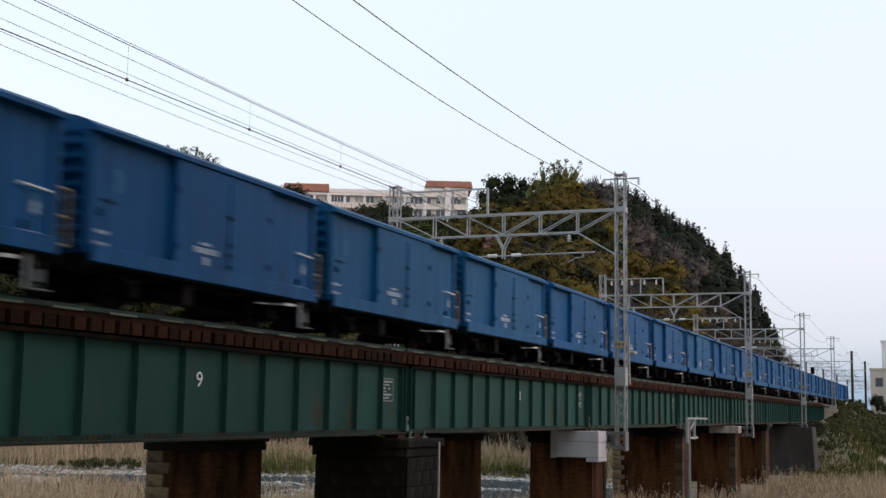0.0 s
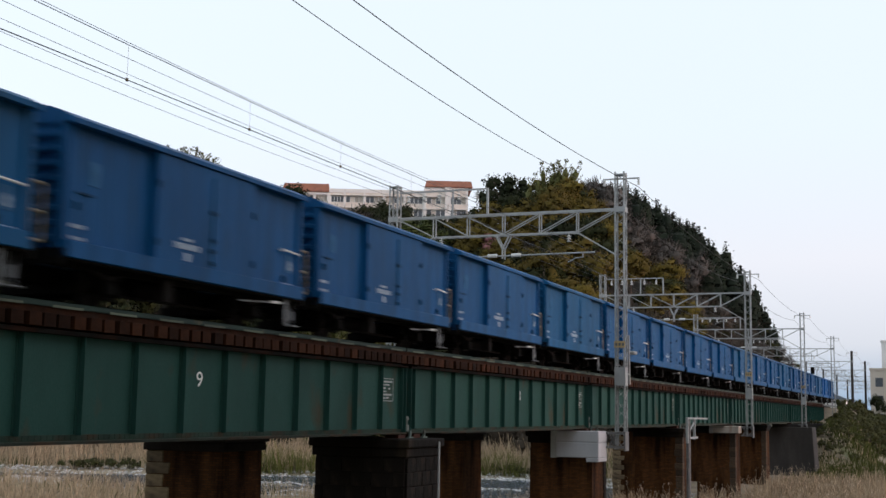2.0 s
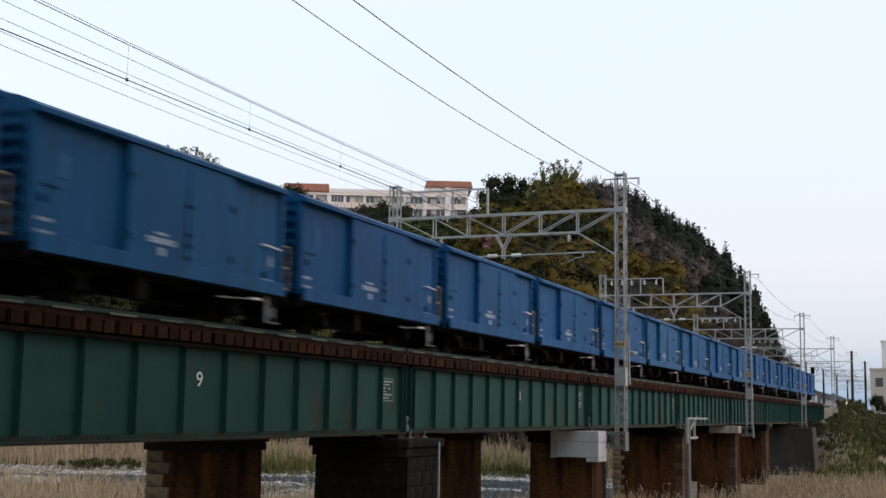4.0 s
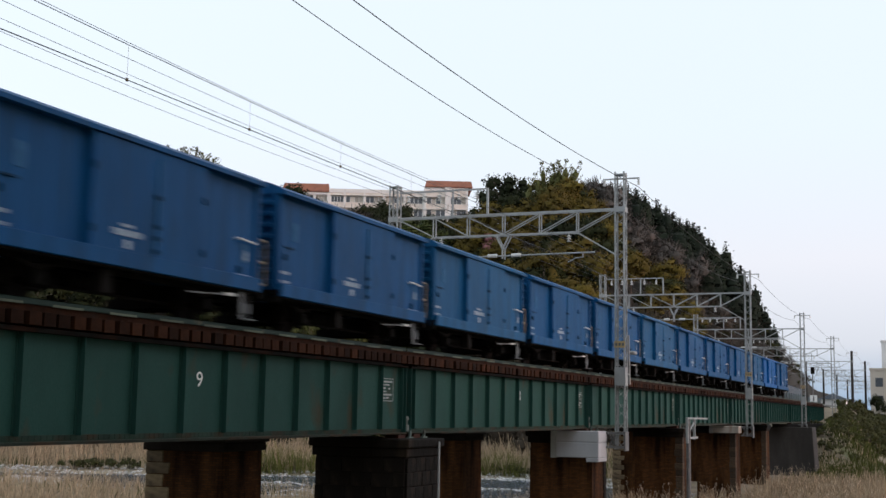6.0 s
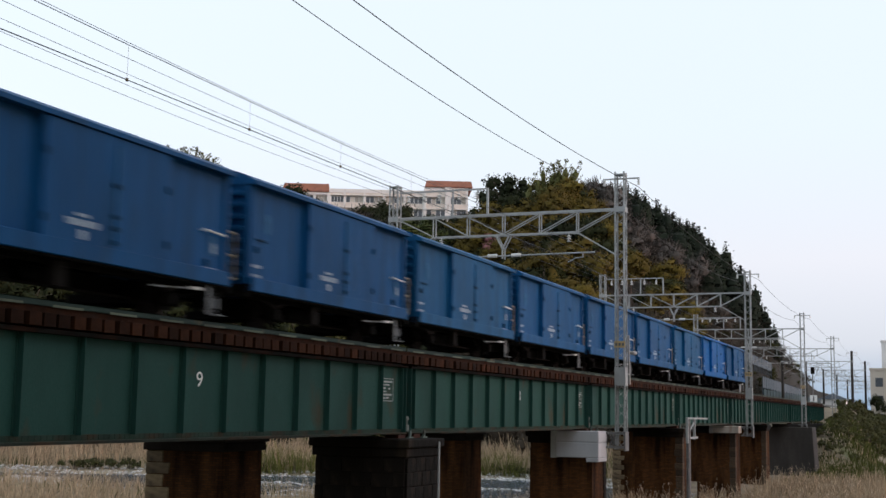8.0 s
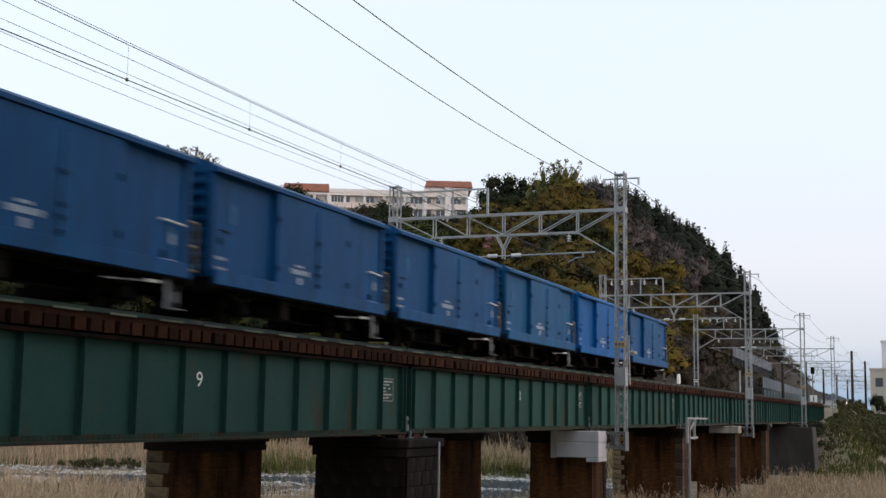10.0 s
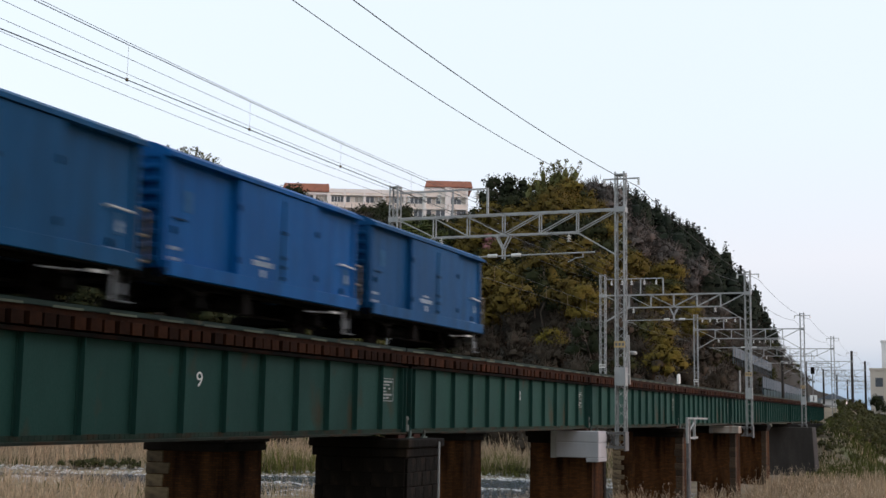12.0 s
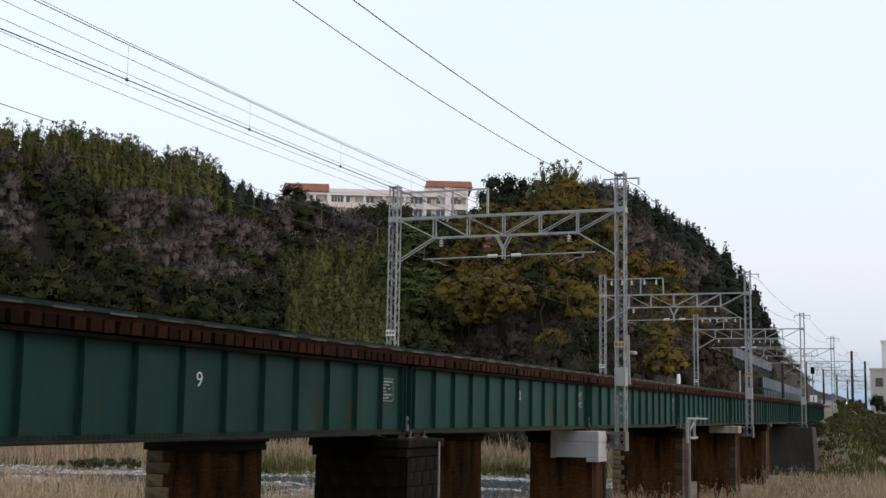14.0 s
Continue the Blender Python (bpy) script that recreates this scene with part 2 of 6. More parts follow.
def part(name, bm, mat, parent, label="", m=None):
    me = bm if isinstance(bm, bpy.types.Mesh) else mesh_of(name, bm, mat)
    ob = new(name, me)
    if parent is not None:
        ob.parent = parent
    if m is not None:
        ob.matrix_basis = m
    if label:
        tagged(ob, label)
    return ob


def thing(name, label, category, m=None, group="", kind=""):
    ob = new(name)
    ob.empty_display_size = 0.3
    if m is not None:
        ob.matrix_basis = m
    return tagged(ob, label, category, group, kind)


def boxes(*bs):
    bm = bmesh.new()
    for b in bs:
        box(bm, *b)
    return bm


def smooth(x, a, b):
    t = min(1, max(0, (x - a) / (b - a)))
    return t * t * (3 - 2 * t)


def lerp_list(x, pts):
    if x <= pts[0][0]:
        return pts[0][1]
    for (a, va), (b, vb) in zip(pts, pts[1:]):
        if x <= b:
            return va + (vb - va) * (x - a) / (b - a)
    return pts[-1][1]


# ---- ground, river and hill ----
SHORE_NEAR = [(0, 76), (20, 78), (40, 80), (66, 80), (110, 72), (200, 60)]
SHORE_FAR = [(0, 78), (14, 88), (22, 100), (30, 112), (39, 115), (58, 105), (77, 97), (130, 85), (200, 75)]
# the hill by bearing and range from the camera: distance and height of its ridge, distance of its foot
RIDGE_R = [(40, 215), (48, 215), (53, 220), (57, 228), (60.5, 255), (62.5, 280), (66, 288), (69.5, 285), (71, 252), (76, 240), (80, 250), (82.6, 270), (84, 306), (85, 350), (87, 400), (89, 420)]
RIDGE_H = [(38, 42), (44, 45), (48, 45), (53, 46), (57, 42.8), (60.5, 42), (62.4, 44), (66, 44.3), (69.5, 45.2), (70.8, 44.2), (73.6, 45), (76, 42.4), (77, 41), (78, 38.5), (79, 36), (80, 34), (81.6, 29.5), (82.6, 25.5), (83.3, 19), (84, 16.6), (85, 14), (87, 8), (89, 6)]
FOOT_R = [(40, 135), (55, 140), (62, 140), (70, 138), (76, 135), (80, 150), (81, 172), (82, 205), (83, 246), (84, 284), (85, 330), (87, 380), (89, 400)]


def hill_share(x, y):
    """How far up the hillside a point lies (0 foot, 1 ridge), and its bearing from the camera."""
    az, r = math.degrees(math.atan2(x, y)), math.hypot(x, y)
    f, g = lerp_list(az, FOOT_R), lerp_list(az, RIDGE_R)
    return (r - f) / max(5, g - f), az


def ground_z(x, y):
    z = 0.25 * noise.noise((x * 0.11, y * 0.11, 0)) + 0.12 * noise.noise((x * 0.4, y * 0.4, 3))
    if y > 6:
        n, f = lerp_list(y, SHORE_NEAR), lerp_list(y, SHORE_FAR)
        inside = smooth(x, n - 2.5, n + 1.5) * (1 - smooth(x, f - 1.5, f + 2.0))
        bars = 0.55 * smooth(noise.noise((x * 0.16, y * 0.09, 9.0)), 0.04, 0.40)
        z += inside * (-0.75 + bars)
        z += 0.9 * smooth(x, f + 1, f + 12) * smooth(y, 26, 34)
    # unseen 40 m rise behind the camera, added to shade the near bridge
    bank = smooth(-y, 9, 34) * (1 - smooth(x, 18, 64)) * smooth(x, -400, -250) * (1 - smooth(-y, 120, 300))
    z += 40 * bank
    r = math.hypot(x, y)
    z += 4.3 * (1 - smooth(r, 3.0, 14.0))
    z += 4.9 * smooth(x, 136, 156) * smooth(y, 6, 11) * (1 - smooth(y, 28, 40)) + 2.55 * smooth(x, 173, 176) * smooth(y, 11, 13) * (1 - smooth(y, 26, 30))
    z += 4.4 * smooth(x, 160, 205) * (1 - smooth(y, 6, 11)) * smooth(y, -300, -200)
    z += 7.45 * (1 - smooth(x, -29, -25)) * smooth(y, 8, 13) * (1 - smooth(y, 25, 30))
    return z


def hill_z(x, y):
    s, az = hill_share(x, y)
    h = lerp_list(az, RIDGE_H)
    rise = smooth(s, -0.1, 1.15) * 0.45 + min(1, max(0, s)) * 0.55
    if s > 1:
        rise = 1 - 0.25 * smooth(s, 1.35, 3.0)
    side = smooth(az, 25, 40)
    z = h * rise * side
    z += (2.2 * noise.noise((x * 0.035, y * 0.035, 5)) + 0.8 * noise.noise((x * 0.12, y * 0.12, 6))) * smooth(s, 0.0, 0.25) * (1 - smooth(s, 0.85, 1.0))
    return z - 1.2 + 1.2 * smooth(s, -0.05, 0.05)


def grid_mesh(name, xs, ys, height, mat, keep=None):
    verts = [(x, y, height(x, y)) for y in ys for x in xs]
    w = len(xs)
    faces = [(j * w + i, j * w + i + 1, (j + 1) * w + i + 1, (j + 1) * w + i) for j in range(len(ys) - 1) for i in range(w - 1)
             if keep is None or keep((xs[i] + xs[i + 1]) / 2, (ys[j] + ys[j + 1]) / 2)]
    me = bpy.data.meshes.new(name)
    me.from_pydata(verts, [], faces)
    me.materials.append(mat)
    me.polygons.foreach_set("use_smooth", [True] * len(me.polygons))
    return new(name, me)


def span_list(*runs):
    out = []
    for a, b, step in runs:
        v = a
        while v < b - 1e-6:
            out.append(v)
            v += step
    out.append(runs[-1][1])
    return out


M_GROUND = material("dry_riverbed_soil", (0.20, 0.165, 0.115), rough=0.95, vary=0.35, scale=0.25, fine=3.0, bump=0.3, stain=(0.085, 0.10, 0.04), stain_amount=0.35, stain_scale=0.12)
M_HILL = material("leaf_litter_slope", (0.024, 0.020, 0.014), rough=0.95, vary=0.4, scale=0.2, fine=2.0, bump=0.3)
M_WATER = material("river_water", (0.022, 0.040, 0.062), rough=0.22, vary=0.3, scale=0.3, fine=5, bump=0.35, spec=0.16, stretch=(1.6, 0.6, 1))
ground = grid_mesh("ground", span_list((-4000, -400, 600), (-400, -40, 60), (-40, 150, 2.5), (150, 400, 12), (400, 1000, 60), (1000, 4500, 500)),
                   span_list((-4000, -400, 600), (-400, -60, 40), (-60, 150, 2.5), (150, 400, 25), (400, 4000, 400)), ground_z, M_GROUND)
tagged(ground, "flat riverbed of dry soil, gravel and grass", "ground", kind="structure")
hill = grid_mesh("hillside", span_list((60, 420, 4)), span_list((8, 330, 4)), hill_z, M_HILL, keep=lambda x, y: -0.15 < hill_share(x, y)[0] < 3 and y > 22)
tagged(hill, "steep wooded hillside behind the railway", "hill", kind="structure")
bm = bmesh.new()
ys_w = [float(v) for v in range(8, 200, 4)]
left = [bm.verts.new((lerp_list(y, SHORE_NEAR) - 3, y, -0.32)) for y in ys_w]
right = [bm.verts.new((lerp_list(y, SHORE_FAR) + 3, y, -0.32)) for y in ys_w]
for i in range(len(ys_w) - 1):
    bm.faces.new((left[i], right[i], right[i + 1], left[i + 1]))
part("water", bm, M_WATER, None)
tagged(bpy.data.objects["water"], "shallow rippling river water between gravel bars", "river", kind="structure")


# ---- foliage, built as lobes of small leaves ----
rng = np.random.default_rng(7)


def quads_at(centres, size, up=0.0, long=1.0, rs=None, out=None):
    """One small four-sided leaf at each centre, randomly turned; returns vertices (n*4, 3)."""
    rs = rs or rng
    n = len(centres)
    a = rs.normal(size=(n, 3))
    a[:, 2] += up
    if out is not None:
        face = out / np.maximum(1e-6, np.linalg.norm(out, axis=1)[:, None]) + rs.normal(0, 0.45, (n, 3))
        a = np.cross(face, a)
    a /= np.linalg.norm(a, axis=1)[:, None]
    b = np.cross(a, rs.normal(size=(n, 3)) if out is None else face)
    b /= np.linalg.norm(b, axis=1)[:, None]
    s = size * rs.uniform(0.6, 1.3, (n, 1))
    u, v = a * s * long / 2, b * s / 2
    bend = np.cross(a, b) * s * 0.18
    return np.stack([centres - u, centres + v + bend, centres + u, centres - v + bend], 1).reshape(-1, 3)


def sticks(starts, ends, r0, r1):
    """Thin three-sided branches as quads: (n*3 quads)."""
    d = ends - starts
    d = d / np.maximum(1e-6, np.linalg.norm(d, axis=1)[:, None])
    ref = np.where(np.abs(d[:, 2:3]) > 0.9, np.array([[1.0, 0, 0]]), np.array([[0, 0, 1.0]]))
    s = np.cross(d, ref)
    s /= np.linalg.norm(s, axis=1)[:, None]
    u = np.cross(s, d)
    out = []
    for k in range(3):
        a0, a1 = k * math.tau / 3, (k + 1) * math.tau / 3
        p0, p1 = s * math.cos(a0) + u * math.sin(a0), s * math.cos(a1) + u * math.sin(a1)
        out.append(np.stack([starts + p0 * r0, starts + p1 * r0, ends + p1 * r1, ends + p0 * r1], 1))
    return np.concatenate(out).reshape(-1, 3)


def dressed(verts, centre, loose=0.0, rs=None):
    """Gives each leaf the outward normal of the lobe that it belongs to: (n, 6)."""
    rs = rs or rng
    verts = np.asarray(verts, dtype=float)
    nrm = verts - centre
    nrm /= np.maximum(1e-6, np.linalg.norm(nrm, axis=1)[:, None])
    if loose:
        nrm += np.repeat(rs.normal(0, loose, (len(nrm) // 4, 3)), 4, 0)
        nrm /= np.maximum(1e-6, np.linalg.norm(nrm, axis=1)[:, None])
    q, o = verts.reshape(-1, 4, 3), nrm.reshape(-1, 4, 3)
    face = np.cross(q[:, 2] - q[:, 0], q[:, 3] - q[:, 1])
    turn = (face * o.mean(1)).sum(1) < 0
    q, o = q.copy(), o.copy()
    q[turn], o[turn] = q[turn][:, ::-1], o[turn][:, ::-1]
    return np.concatenate([q.reshape(-1, 3), o.reshape(-1, 3)], 1)


def quad_mesh(name, verts, mat, tone=None):
    """Loose quads as one mesh; tone: a number a vertex, the tree's own shade of its kind."""
    me = bpy.data.meshes.new(name)
    n = len(verts) // 4
    verts = np.asarray(verts, dtype=np.float32)
    me.vertices.add(len(verts))
    me.vertices.foreach_set("co", np.ascontiguousarray(verts[:, :3]).ravel())
    me.loops.add(n * 4)
    me.loops.foreach_set("vertex_index", np.arange(n * 4, dtype=np.int32))
    me.polygons.add(n)
    me.polygons.foreach_set("loop_start", np.arange(0, n * 4, 4, dtype=np.int32))
    me.polygons.foreach_set("loop_total", np.full(n, 4, dtype=np.int32))
    me.update(calc_edges=True)
    if verts.shape[1] == 6:
        me.normals_split_custom_set_from_vertices(verts[:, 3:].tolist())
    layer = me.attributes.new("tone", "FLOAT", "POINT")
    layer.data.foreach_set("value", np.full(len(verts), 0.5, dtype=np.float32) if tone is None else np.asarray(tone, dtype=np.float32))
    me.materials.append(mat)
    return me


def limbs(rs, h, spread, n, trunk_r):
    """Tapered trunk and limbs of a tree of height h; returns stick vertices and the limb ends."""
    lean = rs.normal(0, 0.04, 2) * h
    st, en, r0, r1 = [], [], [], []
    pts = [np.array([0, 0, -0.6])]
    for k in range(1, 5):
        pts.append(np.array([lean[0] * k / 4, lean[1] * k / 4, h * 0.7 * k / 4]) + rs.normal(0, 0.02, 3) * h)
    for k in range(4):
        st.append(pts[k]), en.append(pts[k + 1]), r0.append(trunk_r * (1 - k * 0.22)), r1.append(trunk_r * (0.78 - k * 0.2))
    ends = []
    for k in range(n):
        f = rs.uniform(0.3, 1.0)
        base = pts[0] + (pts[4] - pts[0]) * f
        an, el = rs.uniform(0, math.tau), rs.uniform(0.2, 1.1)
        ln = spread * rs.uniform(0.5, 1.0) * (1.25 - f * 0.5)
        tip = base + np.array([math.cos(an) * math.cos(el), math.sin(an) * math.cos(el), math.sin(el)]) * ln
        st.append(base), en.append(tip), r0.append(trunk_r * 0.32), r1.append(trunk_r * 0.08)
        ends.append(tip)
    st, en = np.array(st), np.array(en)
    return sticks(st, en, np.array(r0)[:, None], np.array(r1)[:, None]), np.array(ends)


def core(rs, w, h, z0, n=9, m=5, rough=0.3):
    """A lumpy closed inner mass, so that one does not see through the lobe."""
    lat = np.linspace(-1.2, 1.5, m + 1)
    lon = np.linspace(0, math.tau, n, endpoint=False)
    k = 1.1 - rough + rough * rs.random((m + 1, n))
    p = np.stack([np.cos(lat)[:, None] * np.cos(lon) * w * k, np.cos(lat)[:, None] * np.sin(lon) * w * k, np.sin(lat)[:, None] * h * k + z0], -1)
    q = np.roll(p, -1, 1)
    return np.stack([p[:-1], q[:-1], q[1:], p[1:]], 2).reshape(-1, 3)


def lobe_centres(rs, n, w, h, mid, cone=0.0):
    """Middles of the lobes over a dome; cone: how far it narrows to its top."""
    c = rs.normal(size=(n, 3)) * np.array([1, 1, 0.8]) + np.array([0, 0, 0.4])
    c /= np.linalg.norm(c, axis=1)[:, None]
    c[:, 2] = np.maximum(c[:, 2], -0.35)
    c *= rs.uniform(0.5, 0.78, (n, 1))
    c[:, :2] *= (1 - cone * np.clip(c[:, 2:3], 0, 1))
    return c * np.array([w, w, h]) + np.array([0, 0, mid])


def broadleaf(seed, h=9.0, w=3.4, lobes=12, per=62, leaf=0.30, flat=0.8, size=0.42, cone=0.0, loose=0.24, stems=12):
    """Limbs and rounded lobes of foliage, each a leafy shell round a lumpy mass."""
    rs = np.random.default_rng(seed)
    wood, ends = limbs(rs, h, w * 0.8, stems, 0.16)
    c = lobe_centres(rs, lobes, w, h * 0.40, h * 0.56, cone)
    rad = rs.uniform(0.7, 1.15, lobes) * w * size
    mid = np.array([0, 0, h * 0.42])
    out = [dressed(core(rs, w * 0.24, h * 0.16, h * 0.55, 8, 4, 0.45), mid, 0.25, rs)]
    for k in range(lobes):
        heart = c[k] * 0.75 + mid * 0.25 - np.array([0, 0, rad[k] * 0.25])
        out.append(dressed(core(rs, rad[k] * 0.66, rad[k] * flat * 0.66, 0, 7, 3, 0.5) + c[k], heart, 0.18, rs))
        d = rs.normal(size=(per, 3)) + np.array([0, 0, 0.25])
        d /= np.linalg.norm(d, axis=1)[:, None]
        pts = c[k] + d * rad[k] * rs.uniform(0.30, 1.0, (per, 1)) ** 0.4 * 1.22 * np.array([1, 1, flat])
        out.append(dressed(quads_at(pts, leaf, rs=rs, out=d), heart, loose, rs))
    return wood, np.concatenate(out)


def bare_tree(seed, h=7.5, w=3.2, lobes=8, per=125, mass=0.58):
    """Limbs, and soft domes of dense fine twigs that point outwards."""
    rs = np.random.default_rng(seed)
    wood, ends = limbs(rs, h * 0.9, w * 0.65, 12, 0.12)
    c = lobe_centres(rs, lobes, w * 0.85, h * 0.34, h * 0.52)
    rad = rs.uniform(0.42, 0.62, lobes) * w
    mid = np.array([0, 0, h * 0.34])
    out = []
    if mass:
        out.append(dressed(core(rs, w * 0.28, h * 0.2, h * 0.42, 8, 4, 0.45), mid, 0.25, rs))
    for k in range(lobes):
        heart = c[k] * 0.65 + mid * 0.35
        if mass:
            out.append(dressed(core(rs, rad[k] * mass, rad[k] * mass * 0.8, 0, 7, 3, 0.4) + c[k], heart, 0.2, rs))
        d = rs.normal(size=(per, 3)) + np.array([0, 0, 0.3])
        d /= np.linalg.norm(d, axis=1)[:, None]
        b = c[k] + d * rad[k] * rs.uniform(0.35, 0.95, (per, 1)) * np.array([1, 1, 0.8])
        way = d * 0.8 + rs.normal(0, 0.35, (per, 3)) + np.array([0, 0, 0.25])
        e = b + way * rs.uniform(0.3, 0.75, (per, 1))
        side = np.cross(way, rs.normal(0, 1, (per, 3)))
        side = side / np.linalg.norm(side, axis=1)[:, None] * 0.06
        out.append(dressed(np.stack([b - side, b + side, e + side * 0.25, e - side * 0.25], 1).reshape(-1, 3), heart, 0.3, rs))
    return wood, np.concatenate(out)


def bamboo(seed, h=10.5, culms=4):
    """A few tall culms, each a feathery plume that narrows upwards and nods at its tip."""
    rs = np.random.default_rng(seed)
    st, en, out = [], [], []
    for k in range(culms):
        base = np.array([*rs.normal(0, 1.0, 2), -0.5])
        hh, an = h * rs.uniform(0.8, 1.04), rs.uniform(0, math.tau)
        nod = np.array([math.cos(an), math.sin(an), -0.45]) * hh * rs.uniform(0.06, 0.15)
        girth = rs.uniform(1.25, 1.75)
        spots = []
        for j in range(10):
            f = j / 9
            spots.append(base + np.array([0, 0, hh * f]) + nod * f ** 4)
        for a, b in zip(spots[:-1], spots[1:]):
            st.append(a), en.append(b)
        for j in range(2, 10):
            f = j / 9
            r = girth * (1.05 * (1 - f) ** 0.55 + 0.36) * (0.85 + 0.25 * math.sin(j * 2.4 + k))
            heart = spots[j] - np.array([0, 0, 0.7 * r])
            if f < 0.8:
                out.append(dressed(core(rs, r * 0.48, r * 0.9, 0, 5, 2, 0.4) + spots[j], heart))
            n = int(14 + 27 * (1 - f))
            d = rs.normal(size=(n, 3)) * np.array([1, 1, 0.7])
            d /= np.linalg.norm(d, axis=1)[:, None]
            pts = spots[j] + d * r * rs.uniform(0.6, 1.1, (n, 1)) - np.array([0, 0, 0.25 * r])
            out.append(dressed(quads_at(pts, 0.19, up=-1.2, long=3.0, rs=rs), np.repeat(np.repeat(heart[None], n, 0), 4, 0), 0.14, rs))
    return sticks(np.array(st), np.array(en), 0.05, 0.025), np.concatenate(out)


def conifer(seed, h=9.5, w=3.0, tiers=9, per=74):
    """A dark spire of drooping, ragged tiers."""
    rs = np.random.default_rng(seed)
    wood = sticks(np.array([[0, 0, -0.6], [0, 0, h * 0.5]]), np.array([[0, 0, h * 0.5], [0, 0, h]]), np.array([[0.17], [0.1]]), np.array([[0.1], [0.03]]))
    out = []
    for j in range(tiers):
        f = j / (tiers - 1)
        r, z = w * (1 - f) ** 0.5 * rs.uniform(0.8, 1.1) + 0.35, h * (0.16 + 0.76 * f)
        off = np.array([*rs.normal(0, 0.12 * w * (1 - f) + 0.05, 2), z])
        heart = off - np.array([0, 0, 0.8 * r])
        if f < 0.85:
            out.append(dressed(core(rs, r * 0.66, h * 0.15, 0, 8, 3, 0.45) + off, heart))
        n = int(per * (1.15 - 0.75 * f))
        an = rs.uniform(0, math.tau, n)
        q = r * rs.uniform(0.4, 1.05, n) * (0.8 + 0.25 * np.sin(an * 3 + j * 2))
        pts = off + np.stack([np.cos(an) * q, np.sin(an) * q, rs.normal(0, 0.62, n) - 0.22 * q], 1)
        out.append(dressed(quads_at(pts, 0.42, rs=rs, out=pts - heart), heart, 0.2, rs))
    tip = np.array([0, 0, h * 0.95]) + rs.normal(size=(12, 3)) * np.array([0.28, 0.28, 0.4])
    out.append(dressed(quads_at(tip, 0.3, rs=rs), np.array([0, 0, h - 2]), 0.2, rs))
    return wood, np.concatenate(out)


def turned(src, a, s, at=(0, 0, 0)):
    """A prototype's vertices turned about the upright, sized and set down, with their normals if it has any."""
    rot = np.array([[math.cos(a), -math.sin(a), 0], [math.sin(a), math.cos(a), 0], [0, 0, 1]])
    out = src[:, :3] @ (rot * s).T + np.array(at)
    return out if src.shape[1] == 3 else np.concatenate([out, src[:, 3:] @ rot.T], 1)


def planted(proto, places):
    """Copies of tree prototypes at (x, y, z, size): joined wood, joined leaves and each leaf's tone."""
    wood, leaves, tones = [], [], []
    for x, y, z, s in places:
        wv, lv = proto[rng.integers(len(proto))]
        a = rng.uniform(0, math.tau)
        wood.append(turned(wv, a, s, (x, y, z)))
        leaves.append(turned(lv, a, s, (x, y, z)))
        tones.append(np.full(len(lv), rng.random()))
    return np.concatenate(wood), np.concatenate(leaves), np.concatenate(tones)


M_BARK = material("grey_bark", (0.13, 0.105, 0.085), rough=0.95, vary=0.3, scale=1, fine=8, bump=0)
M_EVERGREEN = leaf_material("dark_evergreen_leaves", (0.0114, 0.0156, 0.0060), (0.0216, 0.0252, 0.0078))
M_MIDGREEN = leaf_material("mid_green_leaves", (0.0238, 0.0266, 0.0084), (0.0462, 0.0476, 0.0140))
M_CEDAR = leaf_material("layered_cedar_needles", (0.0457, 0.0610, 0.0190), (0.0839, 0.0991, 0.0268))
M_OLIVE = leaf_material("olive_gold_leaves", (0.0651, 0.0455, 0.0108), (0.1358, 0.0999, 0.0174))
M_YELLOWLEAF = leaf_material("young_yellow_leaves", (0.0910, 0.0735, 0.0112), (0.1190, 0.0945, 0.0140))
M_BAMBOO = leaf_material("bamboo_leaves", (0.0498, 0.0556, 0.0159), (0.0975, 0.0975, 0.0298))
M_BRIGHTBAMBOO = leaf_material("yellow_bamboo_leaves", (0.0950, 0.1000, 0.0320), (0.1300, 0.1250, 0.0450))
M_TWIG = leaf_material("bare_twigs", (0.0580, 0.0500, 0.0459), (0.1134, 0.0999, 0.0891))
M_RUSSET = leaf_material("russet_twigs", (0.033, 0.025, 0.018), (0.064, 0.050, 0.036))
M_CONIFER = leaf_material("conifer_needles", (0.010, 0.015, 0.010), (0.021, 0.028, 0.016))
M_BLOSSOM = leaf_material("pink_blossom", (0.22, 0.085, 0.095), (0.30, 0.13, 0.14))
M_SHRUB = leaf_material("shrub_leaves", (0.0301, 0.0335, 0.0117), (0.0552, 0.0552, 0.0184))

